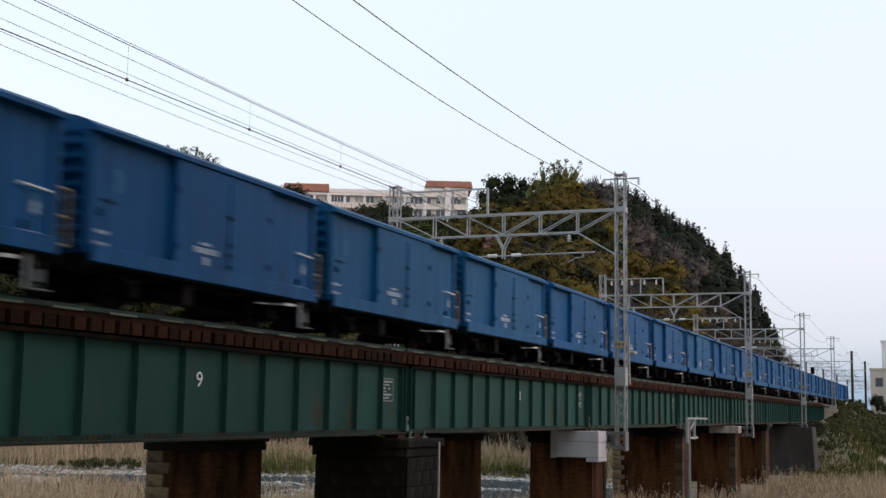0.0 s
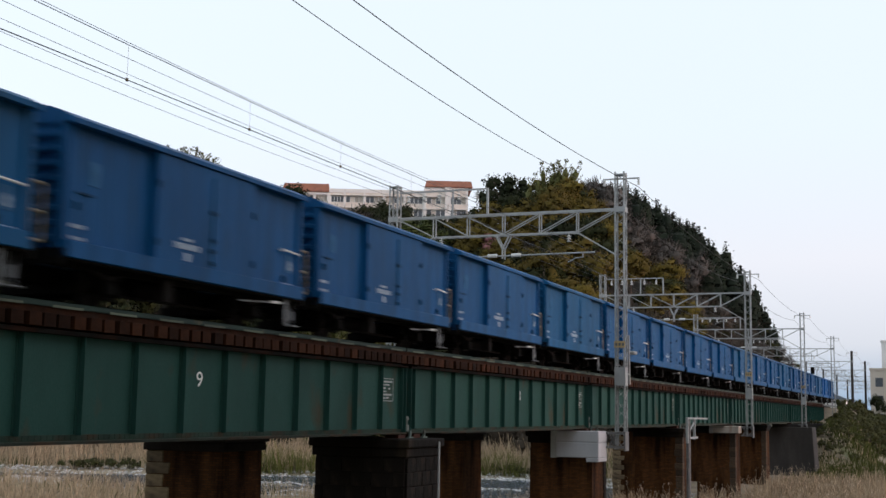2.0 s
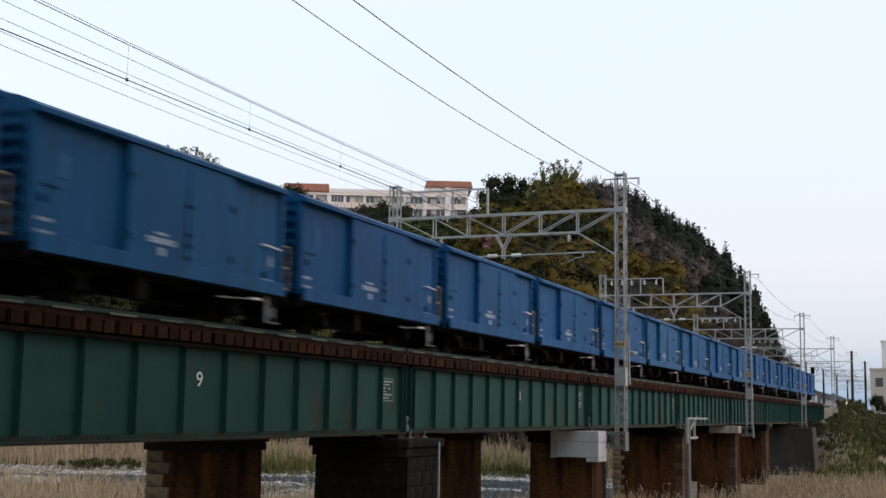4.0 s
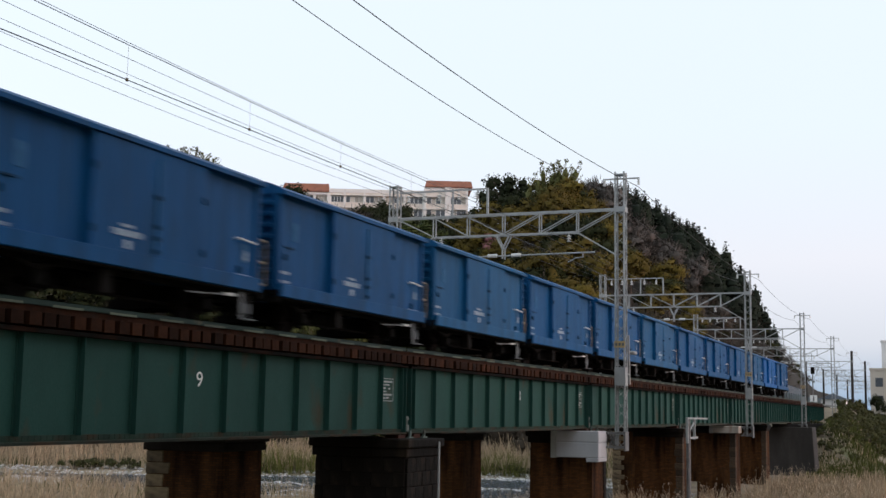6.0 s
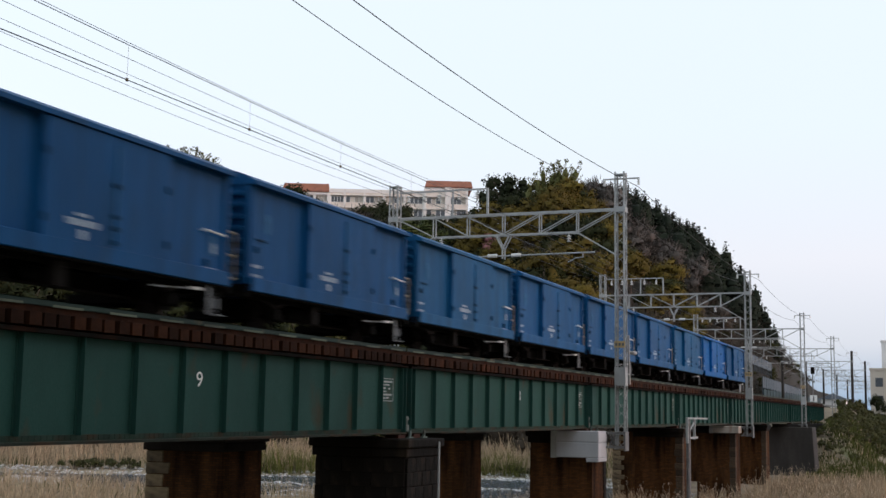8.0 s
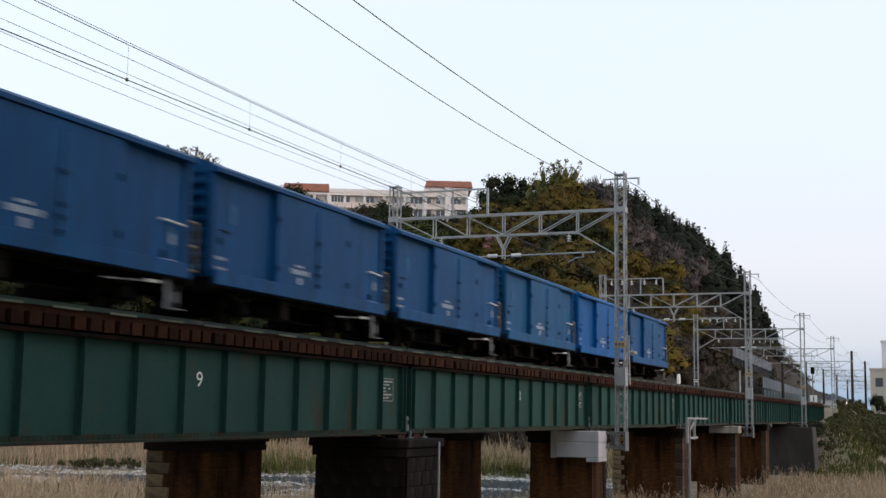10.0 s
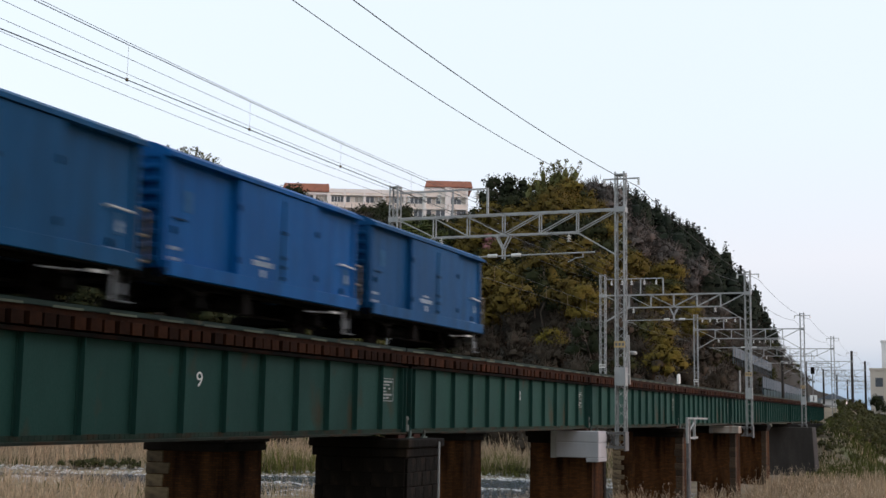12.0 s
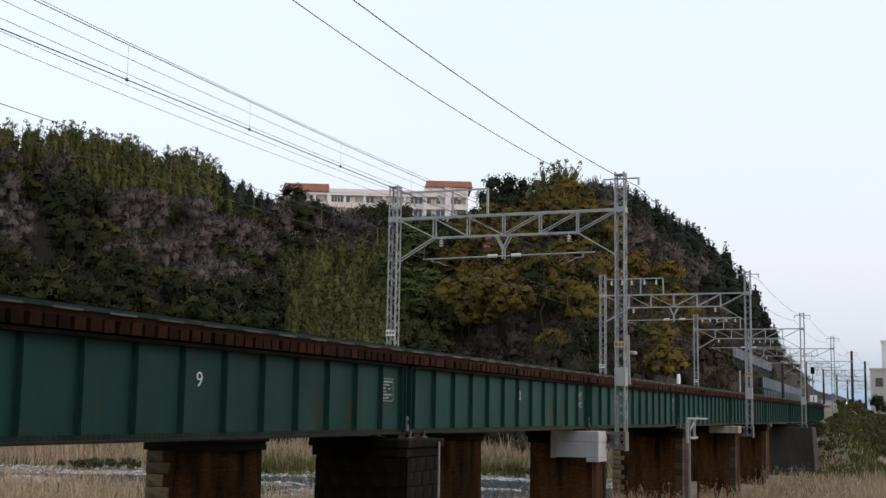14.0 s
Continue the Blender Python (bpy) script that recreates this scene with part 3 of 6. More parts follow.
PROTO = {
    "evergreen": [broadleaf(11 + k) for k in range(4)],
    "midgreen": [broadleaf(21 + k, h=7.5, w=3.1, lobes=11) for k in range(3)],
    "olive": [broadleaf(31 + k, h=9.5, w=3.7, lobes=17, per=66, leaf=0.28, flat=0.72, size=0.33) for k in range(4)],
    "cedar": [broadleaf(41 + k, h=14.0, w=4.6, lobes=42, per=40, leaf=0.30, flat=0.34, size=0.28, cone=0.55, loose=0.2) for k in range(2)],
    "bamboo": [bamboo(51 + k) for k in range(5)],
    "bare": [bare_tree(71 + k) for k in range(4)],
    "russet": [bare_tree(81 + k, h=6.5, w=3.0, lobes=6, per=90, mass=0.5) for k in range(3)],
    "conifer": [conifer(91 + k) for k in range(5)],
    "brush": [bare_tree(86 + k, h=6.5, w=3.2, lobes=3, per=42, mass=0.0) for k in range(3)],
    "low_green": [broadleaf(121 + k, h=6.5, w=3.4, lobes=4, per=10, leaf=0.7, stems=4) for k in range(2)],
    "blossom": [broadleaf(101, h=6.5, w=2.8, lobes=11, per=40, leaf=0.24, size=0.34)],
    "shrub": [broadleaf(111 + k, h=2.6, w=1.7, lobes=5, per=34, leaf=0.15, stems=4) for k in range(3)],
}
CONIFER_EDGE = [(76.3, 0.99), (77.5, 0.96), (79, 0.91), (80, 0.84), (81, 0.75), (82, 0.68), (83.4, 0.60)]
BAMBOO_EDGE = [(49, 0.96), (50.5, 0.90), (52, 0.79), (54, 0.77), (55.5, 0.82), (57.8, 0.90)]


def choose(q, *kinds):
    """Picks a kind by the random number q: pairs of (share, kind)."""
    for share, kind in kinds:
        if q < share:
            return kind
        q -= share
    return kinds[-1][1]


def forest_kind(s, az, q):
    """Which kind of tree grows at that share of the slope and bearing; q: a random number."""
    if az < 57.9:
        if s > lerp_list(az, BAMBOO_EDGE):
            return "bamboo"
        if az < 50.4:
            return choose(q, (0.8, "bare"), (0.2, "midgreen")) if s > 0.52 else choose(q, (0.2, "midgreen"), (0.65, "evergreen"), (0.15, "bare"))
        if az < 52.5 and s < 0.72:
            return choose(q, (0.5, "evergreen"), (0.4, "midgreen"), (0.1, "bare"))
        if s > 0.47:
            return choose(q, (0.74, "bare"), (0.14, "midgreen"), (0.12, "russet"))
        if s < 0.3:
            return choose(q, (0.75, "evergreen"), (0.25, "russet"))
        return choose(q, (0.58, "evergreen"), (0.18, "midgreen"), (0.12, "bare"), (0.12, "russet"))
    if az < 60.3:
        if s > 0.9:
            return "conifer"
        if s > 0.62:
            return choose(q, (0.5, "midgreen"), (0.35, "bare"), (0.15, "evergreen"))
        return choose(q, (0.55, "bare"), (0.25, "midgreen"), (0.2, "evergreen")) if s > 0.42 else choose(q, (0.45, "evergreen"), (0.4, "midgreen"), (0.15, "russet"))
    if az < 65.6:
        if s > 0.93:
            return choose(q, (0.7, "bare"), (0.3, "evergreen")) if az < 63.4 else "evergreen"
        if s > 0.62:
            return choose(q, (0.44, "bare"), (0.34, "russet"), (0.22, "evergreen"))
        if az > 61.2:
            return "bamboo"
        return choose(q, (0.55, "evergreen"), (0.45, "midgreen"))
    if az < 68.6:
        if s > 0.8:
            return "evergreen"
        if s > 0.62:
            return choose(q, (0.6, "evergreen"), (0.4, "russet"))
        return choose(q, (0.2, "evergreen"), (0.8, "midgreen")) if s > 0.25 else choose(q, (0.6, "russet"), (0.4, "evergreen"))
    if az < 76.3:
        if s > 0.9:
            return "evergreen" if az < 72.2 else choose(q, (0.5, "olive"), (0.3, "midgreen"), (0.2, "bare")) if az < 75.2 else "bare"
        if s > 0.7:
            return choose(q, (0.34, "midgreen"), (0.46, "olive"), (0.08, "evergreen"), (0.12, "bare"))
        if s > 0.33:
            return choose(q, (0.56, "olive"), (0.20, "midgreen"), (0.12, "evergreen"), (0.12, "russet"))
        return choose(q, (0.9, "russet"), (0.1, "evergreen"))
    edge = lerp_list(az, CONIFER_EDGE)
    if s > edge:
        return "conifer"
    if az < 80.6 and s > edge - 0.26:
        return choose(q, (0.75, "bare"), (0.25, "russet"))
    if az < 80 and s > edge - 0.42:
        return choose(q, (0.6, "olive"), (0.4, "midgreen"))
    if az < 79.2:
        return choose(q, (0.4, "olive"), (0.35, "russet"), (0.25, "midgreen"))
    return choose(q, (0.6, "russet"), (0.25, "bare"), (0.15, "olive"))


woods = {k: [] for k in PROTO}


def plant(step, upright):
    """Trees over the whole slope, about step apart; upright: the bamboo and conifers, else the rest."""
    for i in range(int(330 / step)):
        for j in range(int(260 / step)):
            x, y = 70 + (i + rng.uniform(-0.45, 0.45)) * step, 18 + (j + rng.uniform(-0.45, 0.45)) * step
            s, az = hill_share(x, y)
            if not (46 < az < 85.5 and -0.04 < s < (1.14 if az < 60.5 or az > 76 else 1.05) and y > 27):
                continue
            if y < 33.5 and x > 203:
                continue
            if 61.4 < az < 69.9 and s > 0.98:
                continue
            q = 0.5 + 0.55 * clump(x, y, 0.05, 11) + rng.normal(0, 0.17)
            kind = forest_kind(s + rng.normal(0, 0.015), az + rng.normal(0, 0.25), min(0.999, max(0, q)))
            if (kind in ("bamboo", "conifer")) != upright:
                continue
            size = rng.uniform(0.75, 1.15)
            if 61 < az < 70.0 and s > 0.8:
                size *= 1.3 if az < 66.3 else 0.92
            if az > 81.2 and y < 36 and s < 0.95:
                size *= 0.42
            elif az > 82:
                size *= 0.7
            if kind == "bamboo" and s > 0.7:
                size *= lerp_list(az, [(49, 0.84), (51, 0.95), (53, 0.85), (55.5, 0.92), (57, 1.05)])
            if kind == "conifer" and az < 62:
                size *= 0.85
            woods[kind].append((x, y, hill_z(x, y), size))


def clump(x, y, sc=0.13, z=2.0):
    return noise.noise((x * sc, y * sc, z)) + 0.5 * noise.noise((x * sc * 3, y * sc * 3, z + 4))


plant(4.4, False)
plant(3.0, True)
for i in range(420):
    x, y = rng.uniform(150, 330), rng.uniform(27, 44)
    s, az = hill_share(x, y)
    if az > 79.5 and -0.05 < s < 0.9:
        if y < 33.5 and x > 203:
            continue
        woods["brush"].append((x, y, hill_z(x, y), rng.uniform(0.25, 0.5)))
for i in range(1050):
    x, y = rng.uniform(200, 345), rng.uniform(27.5, 42)
    s, az = hill_share(x, y)
    if s > -0.03 and az > 80:
        if abs(y - 30) < 0.6 and x > 232:
            continue
        woods["brush" if rng.random() < 0.75 else "low_green"].append((x, y, hill_z(x, y), rng.uniform(0.2, 0.32) if y < 32.5 else rng.uniform(0.3, 0.5)))
for i in range(330):
    x, y = rng.uniform(203, 275), rng.uniform(30.8, 34.5)
    woods["brush"].append((x, y, hill_z(x, y), rng.uniform(0.2, 0.32)))
LEAVES = {"midgreen": (M_MIDGREEN, "mid-green broadleaf trees scattered over the hillside"), "evergreen": (M_EVERGREEN, "dense dark evergreen woodland on the hillside"), "olive": (M_OLIVE, "olive-gold broadleaf woodland on the lower hillside"),
          "bamboo": (M_BAMBOO, "yellow-green bamboo grove on the hillside"), "bare": (M_TWIG, "leafless grey-brown deciduous woodland"),
          "russet": (M_RUSSET, "leafless russet-brown scrub woodland"), "low_green": (M_MIDGREEN, "low green bushes above the far track"), "brush": (M_RUSSET, "low brown brush above the far track"), "conifer": (M_CONIFER, "row of nearly black conifers on the ridge")}
for kind, places in woods.items():
    if not places or kind not in LEAVES:
        continue
    wv, lv, tones = planted(PROTO[kind], places)
    mat, label = LEAVES[kind]
    root = tagged(new(kind + "_woods", quad_mesh(kind + "_woods", lv, mat, tones)), label, "woods", kind="stuff")
    tagged(new(kind + "_trunks", quad_mesh(kind + "_trunks", wv, M_BARK)), "grey trunks and limbs of the hillside trees", "tree trunks", kind="stuff")


def single_tree(kind, x, y, z, s, label, mat, category="tree"):
    """A tree of its own: trunk with limbs, and crown."""
    root = thing("tree", label, category, pose(x, y, z))
    wv, lv = PROTO[kind][rng.integers(len(PROTO[kind]))]
    a = rng.uniform(0, math.tau)
    tagged(part("trunk", quad_mesh("trunk", turned(wv, a, s), M_BARK), M_BARK, root), kind="stuff")
    part("crown", quad_mesh("crown", turned(lv, a, s), mat, np.full(len(lv), rng.random())), mat, root)
    return root


def on_hill(az, share):
    r = lerp_list(az, FOOT_R) + (lerp_list(az, RIDGE_R) - lerp_list(az, FOOT_R)) * share
    x, y = r * math.sin(radians(az)), r * math.cos(radians(az))
    return x, y, hill_z(x, y)


# trees that stand out: bearing, share of the slope, size
for az, share, s in ((73.1, 0.95, 1.15), (73.4, 0.97, 1.3), (73.75, 0.95, 1.35), (73.95, 0.97, 1.25), (72.55, 0.93, 0.95)):
    single_tree("bamboo", *on_hill(az, share), s, "tall yellow-green bamboo clump standing out on the hilltop", M_BRIGHTBAMBOO)
for az, share, s in ((71.05, 0.98, 1.4), (71.7, 0.98, 1.3), (70.4, 0.97, 1.3), (69.9, 0.93, 1.0), (71.9, 0.88, 0.95)):
    single_tree("evergreen", *on_hill(az, share), s, "rounded dark evergreen tree beside the school", M_EVERGREEN)
for az, s in ((60.4, 1.1), (60.95, 1.3), (61.5, 1.4), (62.1, 1.45), (62.6, 1.45), (63.05, 1.3), (63.4, 1.1)):
    single_tree("bare", *on_hill(az, 0.97), s, "leafless grey tree before the school wing", M_TWIG)
for az, s in ((75.1, 1.3), (75.5, 1.45), (75.9, 1.4), (76.3, 1.2)):
    single_tree("bare", *on_hill(az, 0.98), s, "leafless grey tree on the hilltop", M_TWIG)
for az, s in ((83.35, 0.6), (83.6, 0.7), (83.9, 0.6)):
    single_tree("bare", *on_hill(az, 0.95), s, "pale leafless tree at the end of the ridge", M_TWIG)
for az, share, s in ((74.3, 0.97, 1.0), (74.75, 0.97, 0.98), (73.9, 0.88, 1.0), (74.5, 0.85, 0.9)):
    single_tree("olive", *on_hill(az, share), s, "olive-brown broadleaf tree near the hilltop", M_OLIVE)
single_tree("blossom", *on_hill(70.7, 0.70), 1.3, "pink blossoming cherry tree among evergreens", M_BLOSSOM)
for az, share, s in ((65.9, 0.50, 1.0), (66.8, 0.58, 1.15), (67.6, 0.62, 1.1), (66.5, 0.36, 1.0), (67.5, 0.45, 1.0)):
    single_tree("cedar", *on_hill(az, share), s, "large dark green cedar with layered boughs", M_CEDAR)
for az, share, s in ((73.35, 0.26, 0.75), (72.0, 0.44, 0.6), (68.9, 0.9, 0.5)):
    single_tree("olive", *on_hill(az, share), s, "broadleaf tree in fresh yellow young leaf", M_YELLOWLEAF)
for az, share, s in ((68.4, 0.40, 1.25), (69.6, 0.45, 1.35), (70.6, 0.40, 1.3), (71.7, 0.36, 1.2), (72.6, 0.47, 1.15), (73.4, 0.44, 1.2), (74.4, 0.52, 1.2), (74.2, 0.36, 1.15)):
    single_tree("olive", *on_hill(az, share), s, "spreading olive-gold broadleaf tree above the track", M_OLIVE)
for az, share, s in ((76.85, 1.0, 0.95), (77.6, 1.0, 1.0), (78.3, 1.02, 1.0), (79.2, 1.0, 1.0), (79.8, 1.02, 1.0), (80.7, 1.0, 0.95), (81.2, 1.0, 0.95), (81.9, 1.0, 0.9), (82.5, 1.0, 0.85), (82.9, 1.0, 0.75), (83.3, 1.0, 0.75), (79.0, 0.9, 0.8), (80.4, 0.88, 0.85), (81.6, 0.86, 0.9), (82.3, 0.85, 0.85)):
    single_tree("conifer", *on_hill(az, share), s, "nearly black conifer on the ridge against the sky", M_CONIFER)


# ---- reeds, grass and stones on the riverbed ----
def blades(places, h0, h1, width, lean):
    n = len(places)
    p = np.array([(x, y, ground_z(x, y) - 0.05) for x, y in places])
    tall = np.array([0.62 + 0.55 * smooth(noise.noise((x * 0.35, y * 0.35, 1.0)), -0.35, 0.45) for x, y in places])
    h = rng.uniform(h0, h1, n) * tall
    an = rng.uniform(0, math.tau, n)
    d = np.stack([np.cos(an), np.sin(an), np.zeros(n)], 1)
    tip = p + d * (h * rng.uniform(0.05, lean, n))[:, None] + np.array([0, 0, 1.0]) * h[:, None]
    an2 = rng.uniform(0, math.tau, n)
    w = np.stack([np.cos(an2), np.sin(an2), np.zeros(n)], 1) * width
    mid = (p + tip) / 2 - d * (h * 0.04)[:, None]
    lower = np.stack([p - w, p + w, mid + w * 0.9, mid - w * 0.9], 1)
    upper = np.stack([mid - w * 0.9, mid + w * 0.9, tip + w * 0.35, tip - w * 0.35], 1)
    return np.concatenate([lower, upper]).reshape(-1, 3)


def scatter(x0, x1, y0, y1, n, ok):
    out = []
    pts = rng.uniform((x0, y0), (x1, y1), (n, 2))
    for x, y in pts:
        if ok(x, y):
            out.append((x, y))
    return out


def far_bank(x, y):
    return x > lerp_list(y, SHORE_FAR) + 1.5 and hill_share(x, y)[0] < 0.02


def near_bank(x, y):
    return x < lerp_list(y, SHORE_NEAR) - 2.0 and clump(x, y) > -0.25


M_REED = leaf_material("dry_reeds", (0.30, 0.228, 0.142), (0.45, 0.355, 0.25), vary=0.4, rough=0.9)
M_GREENGRASS = leaf_material("green_grass", (0.050, 0.062, 0.017), (0.095, 0.10, 0.030), vary=0.3, rough=0.9)
reed_places = scatter(84, 140, 26, 100, 60000, lambda x, y: far_bank(x, y) and x < lerp_list(y, SHORE_FAR) + 22 and clump(x, y) > -0.2)
reeds = quad_mesh("reeds", blades(reed_places, 0.9, 2.6, 0.035, 0.35), M_REED)
tagged(new("reeds", reeds), "tall dry straw-coloured reeds on the far river bank", "reeds", kind="stuff")
near_places = scatter(48, 80, 30, 90, 26000, near_bank) + scatter(56, 106, 2, 13, 38000, lambda x, y: clump(x, y, 0.2) > -0.35) + scatter(58, 74, 13, 26, 9000, lambda x, y: clump(x, y, 0.2) > 0.0)
tagged(new("reeds", quad_mesh("near_reeds", blades(near_places, 0.35, 1.55, 0.022, 0.55), M_REED)), "dry pale reeds and grass before the bridge piers", "reeds", kind="stuff")
green_places = scatter(84, 140, 26, 100, 26000, lambda x, y: far_bank(x, y) and x < lerp_list(y, SHORE_FAR) + 9 and clump(x, y, 0.15, 7) > 0.15) + scatter(104, 196, -14, 12.5, 52000, lambda x, y: clump(x, y, 0.1, 6) > -0.3) + scatter(48, 79, 30, 80, 9000, lambda x, y: near_bank(x, y) and clump(x, y, 0.12, 7) > 0.3)
tagged(new("grass", quad_mesh("grass", blades(green_places, 0.3, 1.1, 0.04, 0.6), M_GREENGRASS)), "patches of green grass on the river banks", "grass", kind="stuff")
bank_places = scatter(84, 122, 27, 70, 34000, lambda x, y: 0.8 < x - lerp_list(y, SHORE_FAR) < 6.5 and clump(x, y, 0.15, 7) > -0.45)
M_BANKGRASS = leaf_material("fresh_bank_grass", (0.085, 0.095, 0.024), (0.16, 0.16, 0.05), vary=0.3, rough=0.9)
tagged(new("grass", quad_mesh("bank_grass", blades(bank_places, 0.8, 2.2, 0.04, 0.7), M_BANKGRASS)), "fresh yellow-green grass tussocks along the river edge", "grass", kind="stuff")
dry_slope = scatter(106, 196, -12, 12, 12000, lambda x, y: clump(x, y, 0.12, 3) > 0.15)
tagged(new("reeds", quad_mesh("slope_reeds", blades(dry_slope, 0.4, 1.1, 0.035, 0.5), M_REED)), "dry grass on the railway embankment slope", "reeds", kind="stuff")

# feathery seed heads on the tallest stalks
heads = [near_places[i] for i in rng.integers(0, len(near_places), 1500)] + [reed_places[i] for i in rng.integers(0, len(reed_places), 900)]
stalks, plumes = [], []
for x, y in heads:
    z, h, a = ground_z(x, y), rng.uniform(1.2, 2.1), rng.uniform(0, math.tau)
    top = np.array([x + 0.18 * math.cos(a), y + 0.18 * math.sin(a), z + h])
    stalks.append((np.array([x, y, z - 0.05]), top))
    plumes.append(top + rng.normal(size=(5, 3)) * np.array([0.05, 0.05, 0.16]))
stalk_v = sticks(np.array([s for s, e in stalks]), np.array([e for s, e in stalks]), 0.010, 0.006)
plume_v = quads_at(np.concatenate(plumes), 0.026, up=2.5, long=6.0)
M_PLUME = leaf_material("pale_seed_heads", (0.45, 0.37, 0.28), vary=0.3, rough=0.9)
tagged(new("reed_stalks", quad_mesh("reed_stalks", stalk_v, M_REED)), "thin stalks of the tallest reeds", "reeds", kind="stuff")
tagged(new("reed_plumes", quad_mesh("reed_plumes", plume_v, M_PLUME)), "pale feathery seed heads of the reeds", "reeds", kind="stuff")

M_PEBBLE = material("river_pebbles", (0.46, 0.45, 0.44), rough=0.85, vary=0.2, scale=3, bump=0.2, island=0.35)
verts, faces = [], []
ICO = [(0, 0, 1), (0.9, 0, 0.3), (0.3, 0.85, 0.3), (-0.7, 0.55, 0.3), (-0.7, -0.55, 0.3), (0.3, -0.85, 0.3), (0, 0, -0.6)]
ICOF = [(0, 1, 2), (0, 2, 3), (0, 3, 4), (0, 4, 5), (0, 5, 1), (6, 2, 1), (6, 3, 2), (6, 4, 3), (6, 5, 4), (6, 1, 5)]


def stony(x, y):
    n, f = lerp_list(y, SHORE_NEAR), lerp_list(y, SHORE_FAR)
    edge = min(abs(x - f - 0.5), abs(x - n + 1.5))
    return edge < 2.2 or (n < x < f and ground_z(x, y) > -0.42)


for x, y in scatter(70, 122, 12, 100, 26000, stony):
    s, k = rng.uniform(0.06, 0.22), len(verts)
    sx, sy, sz, a = s * rng.uniform(0.7, 1.4), s * rng.uniform(0.7, 1.3), s * rng.uniform(0.4, 0.8), rng.uniform(0, 6.28)
    z = max(ground_z(x, y), -0.36)
    verts += [(x + (px * sx) * math.cos(a) - (py * sy) * math.sin(a), y + (px * sx) * math.sin(a) + (py * sy) * math.cos(a), z + pz * sz) for px, py, pz in ICO]
    faces += [(a0 + k, b0 + k, c0 + k) for a0, b0, c0 in ICOF]
me = bpy.data.meshes.new("stones")
me.from_pydata(verts, [], faces)
me.materials.append(M_PEBBLE)
tagged(new("stones", me), "pale grey river stones along the water's edge", "stones", kind="stuff")

shrubs = []
for x, y in scatter(146, 222, -10, 12.2, 420, lambda x, y: x > 186 - 6.0 * max(0, y - 6) and clump(x, y, 0.1, 8) > -0.3):
    shrubs.append((x, y, ground_z(x, y) - 0.1, rng.uniform(0.25, 0.62)))
for x, y in scatter(140, 154, 12.2, 13.9, 40, lambda x, y: True):
    shrubs.append((x, y, ground_z(x, y) - 0.1, rng.uniform(0.2, 0.4)))
for x, y in scatter(168, 206, 5.5, 12.6, 130, lambda x, y: True):
    shrubs.append((x, y, ground_z(x, y) - 0.15, rng.uniform(0.45, 0.8)))
for x, y in scatter(206, 229, 3.5, 12.6, 90, lambda x, y: True):
    shrubs.append((x, y, ground_z(x, y) - 0.15, rng.uniform(0.6, 0.95)))
for x, y in scatter(142, 166, 8.5, 12.3, 60, lambda x, y: True):
    shrubs.append((x, y, ground_z(x, y) - 0.1, rng.uniform(0.2, 0.5)))
for x, y in scatter(86, 125, 28, 100, 9000, lambda x, y: 1.0 < x - lerp_list(y, SHORE_FAR) < 3.2 and clump(x, y, 0.08, 5) > -0.15)[:170]:
    shrubs.append((x, y, ground_z(x, y) - 0.1, rng.uniform(0.22, 0.5)))
wv, lv, tones = planted(PROTO["shrub"], shrubs)
tagged(new("shrubs", quad_mesh("shrubs", lv, M_SHRUB, tones)), "dark green shrubs on the embankment and river bank", "shrubs", kind="stuff")
tagged(new("shrub_stems", quad_mesh("shrub_stems", wv, M_BARK)), "thin stems of the embankment shrubs", "stems", kind="stuff")


# ---- the bridge ----
WEB, TOP, BOTTOM = 14.45, 7.22, 5.36


STIFFENERS = [0.55 + 1.636 * i for i in range(12)] + [GIRDER - 0.36]


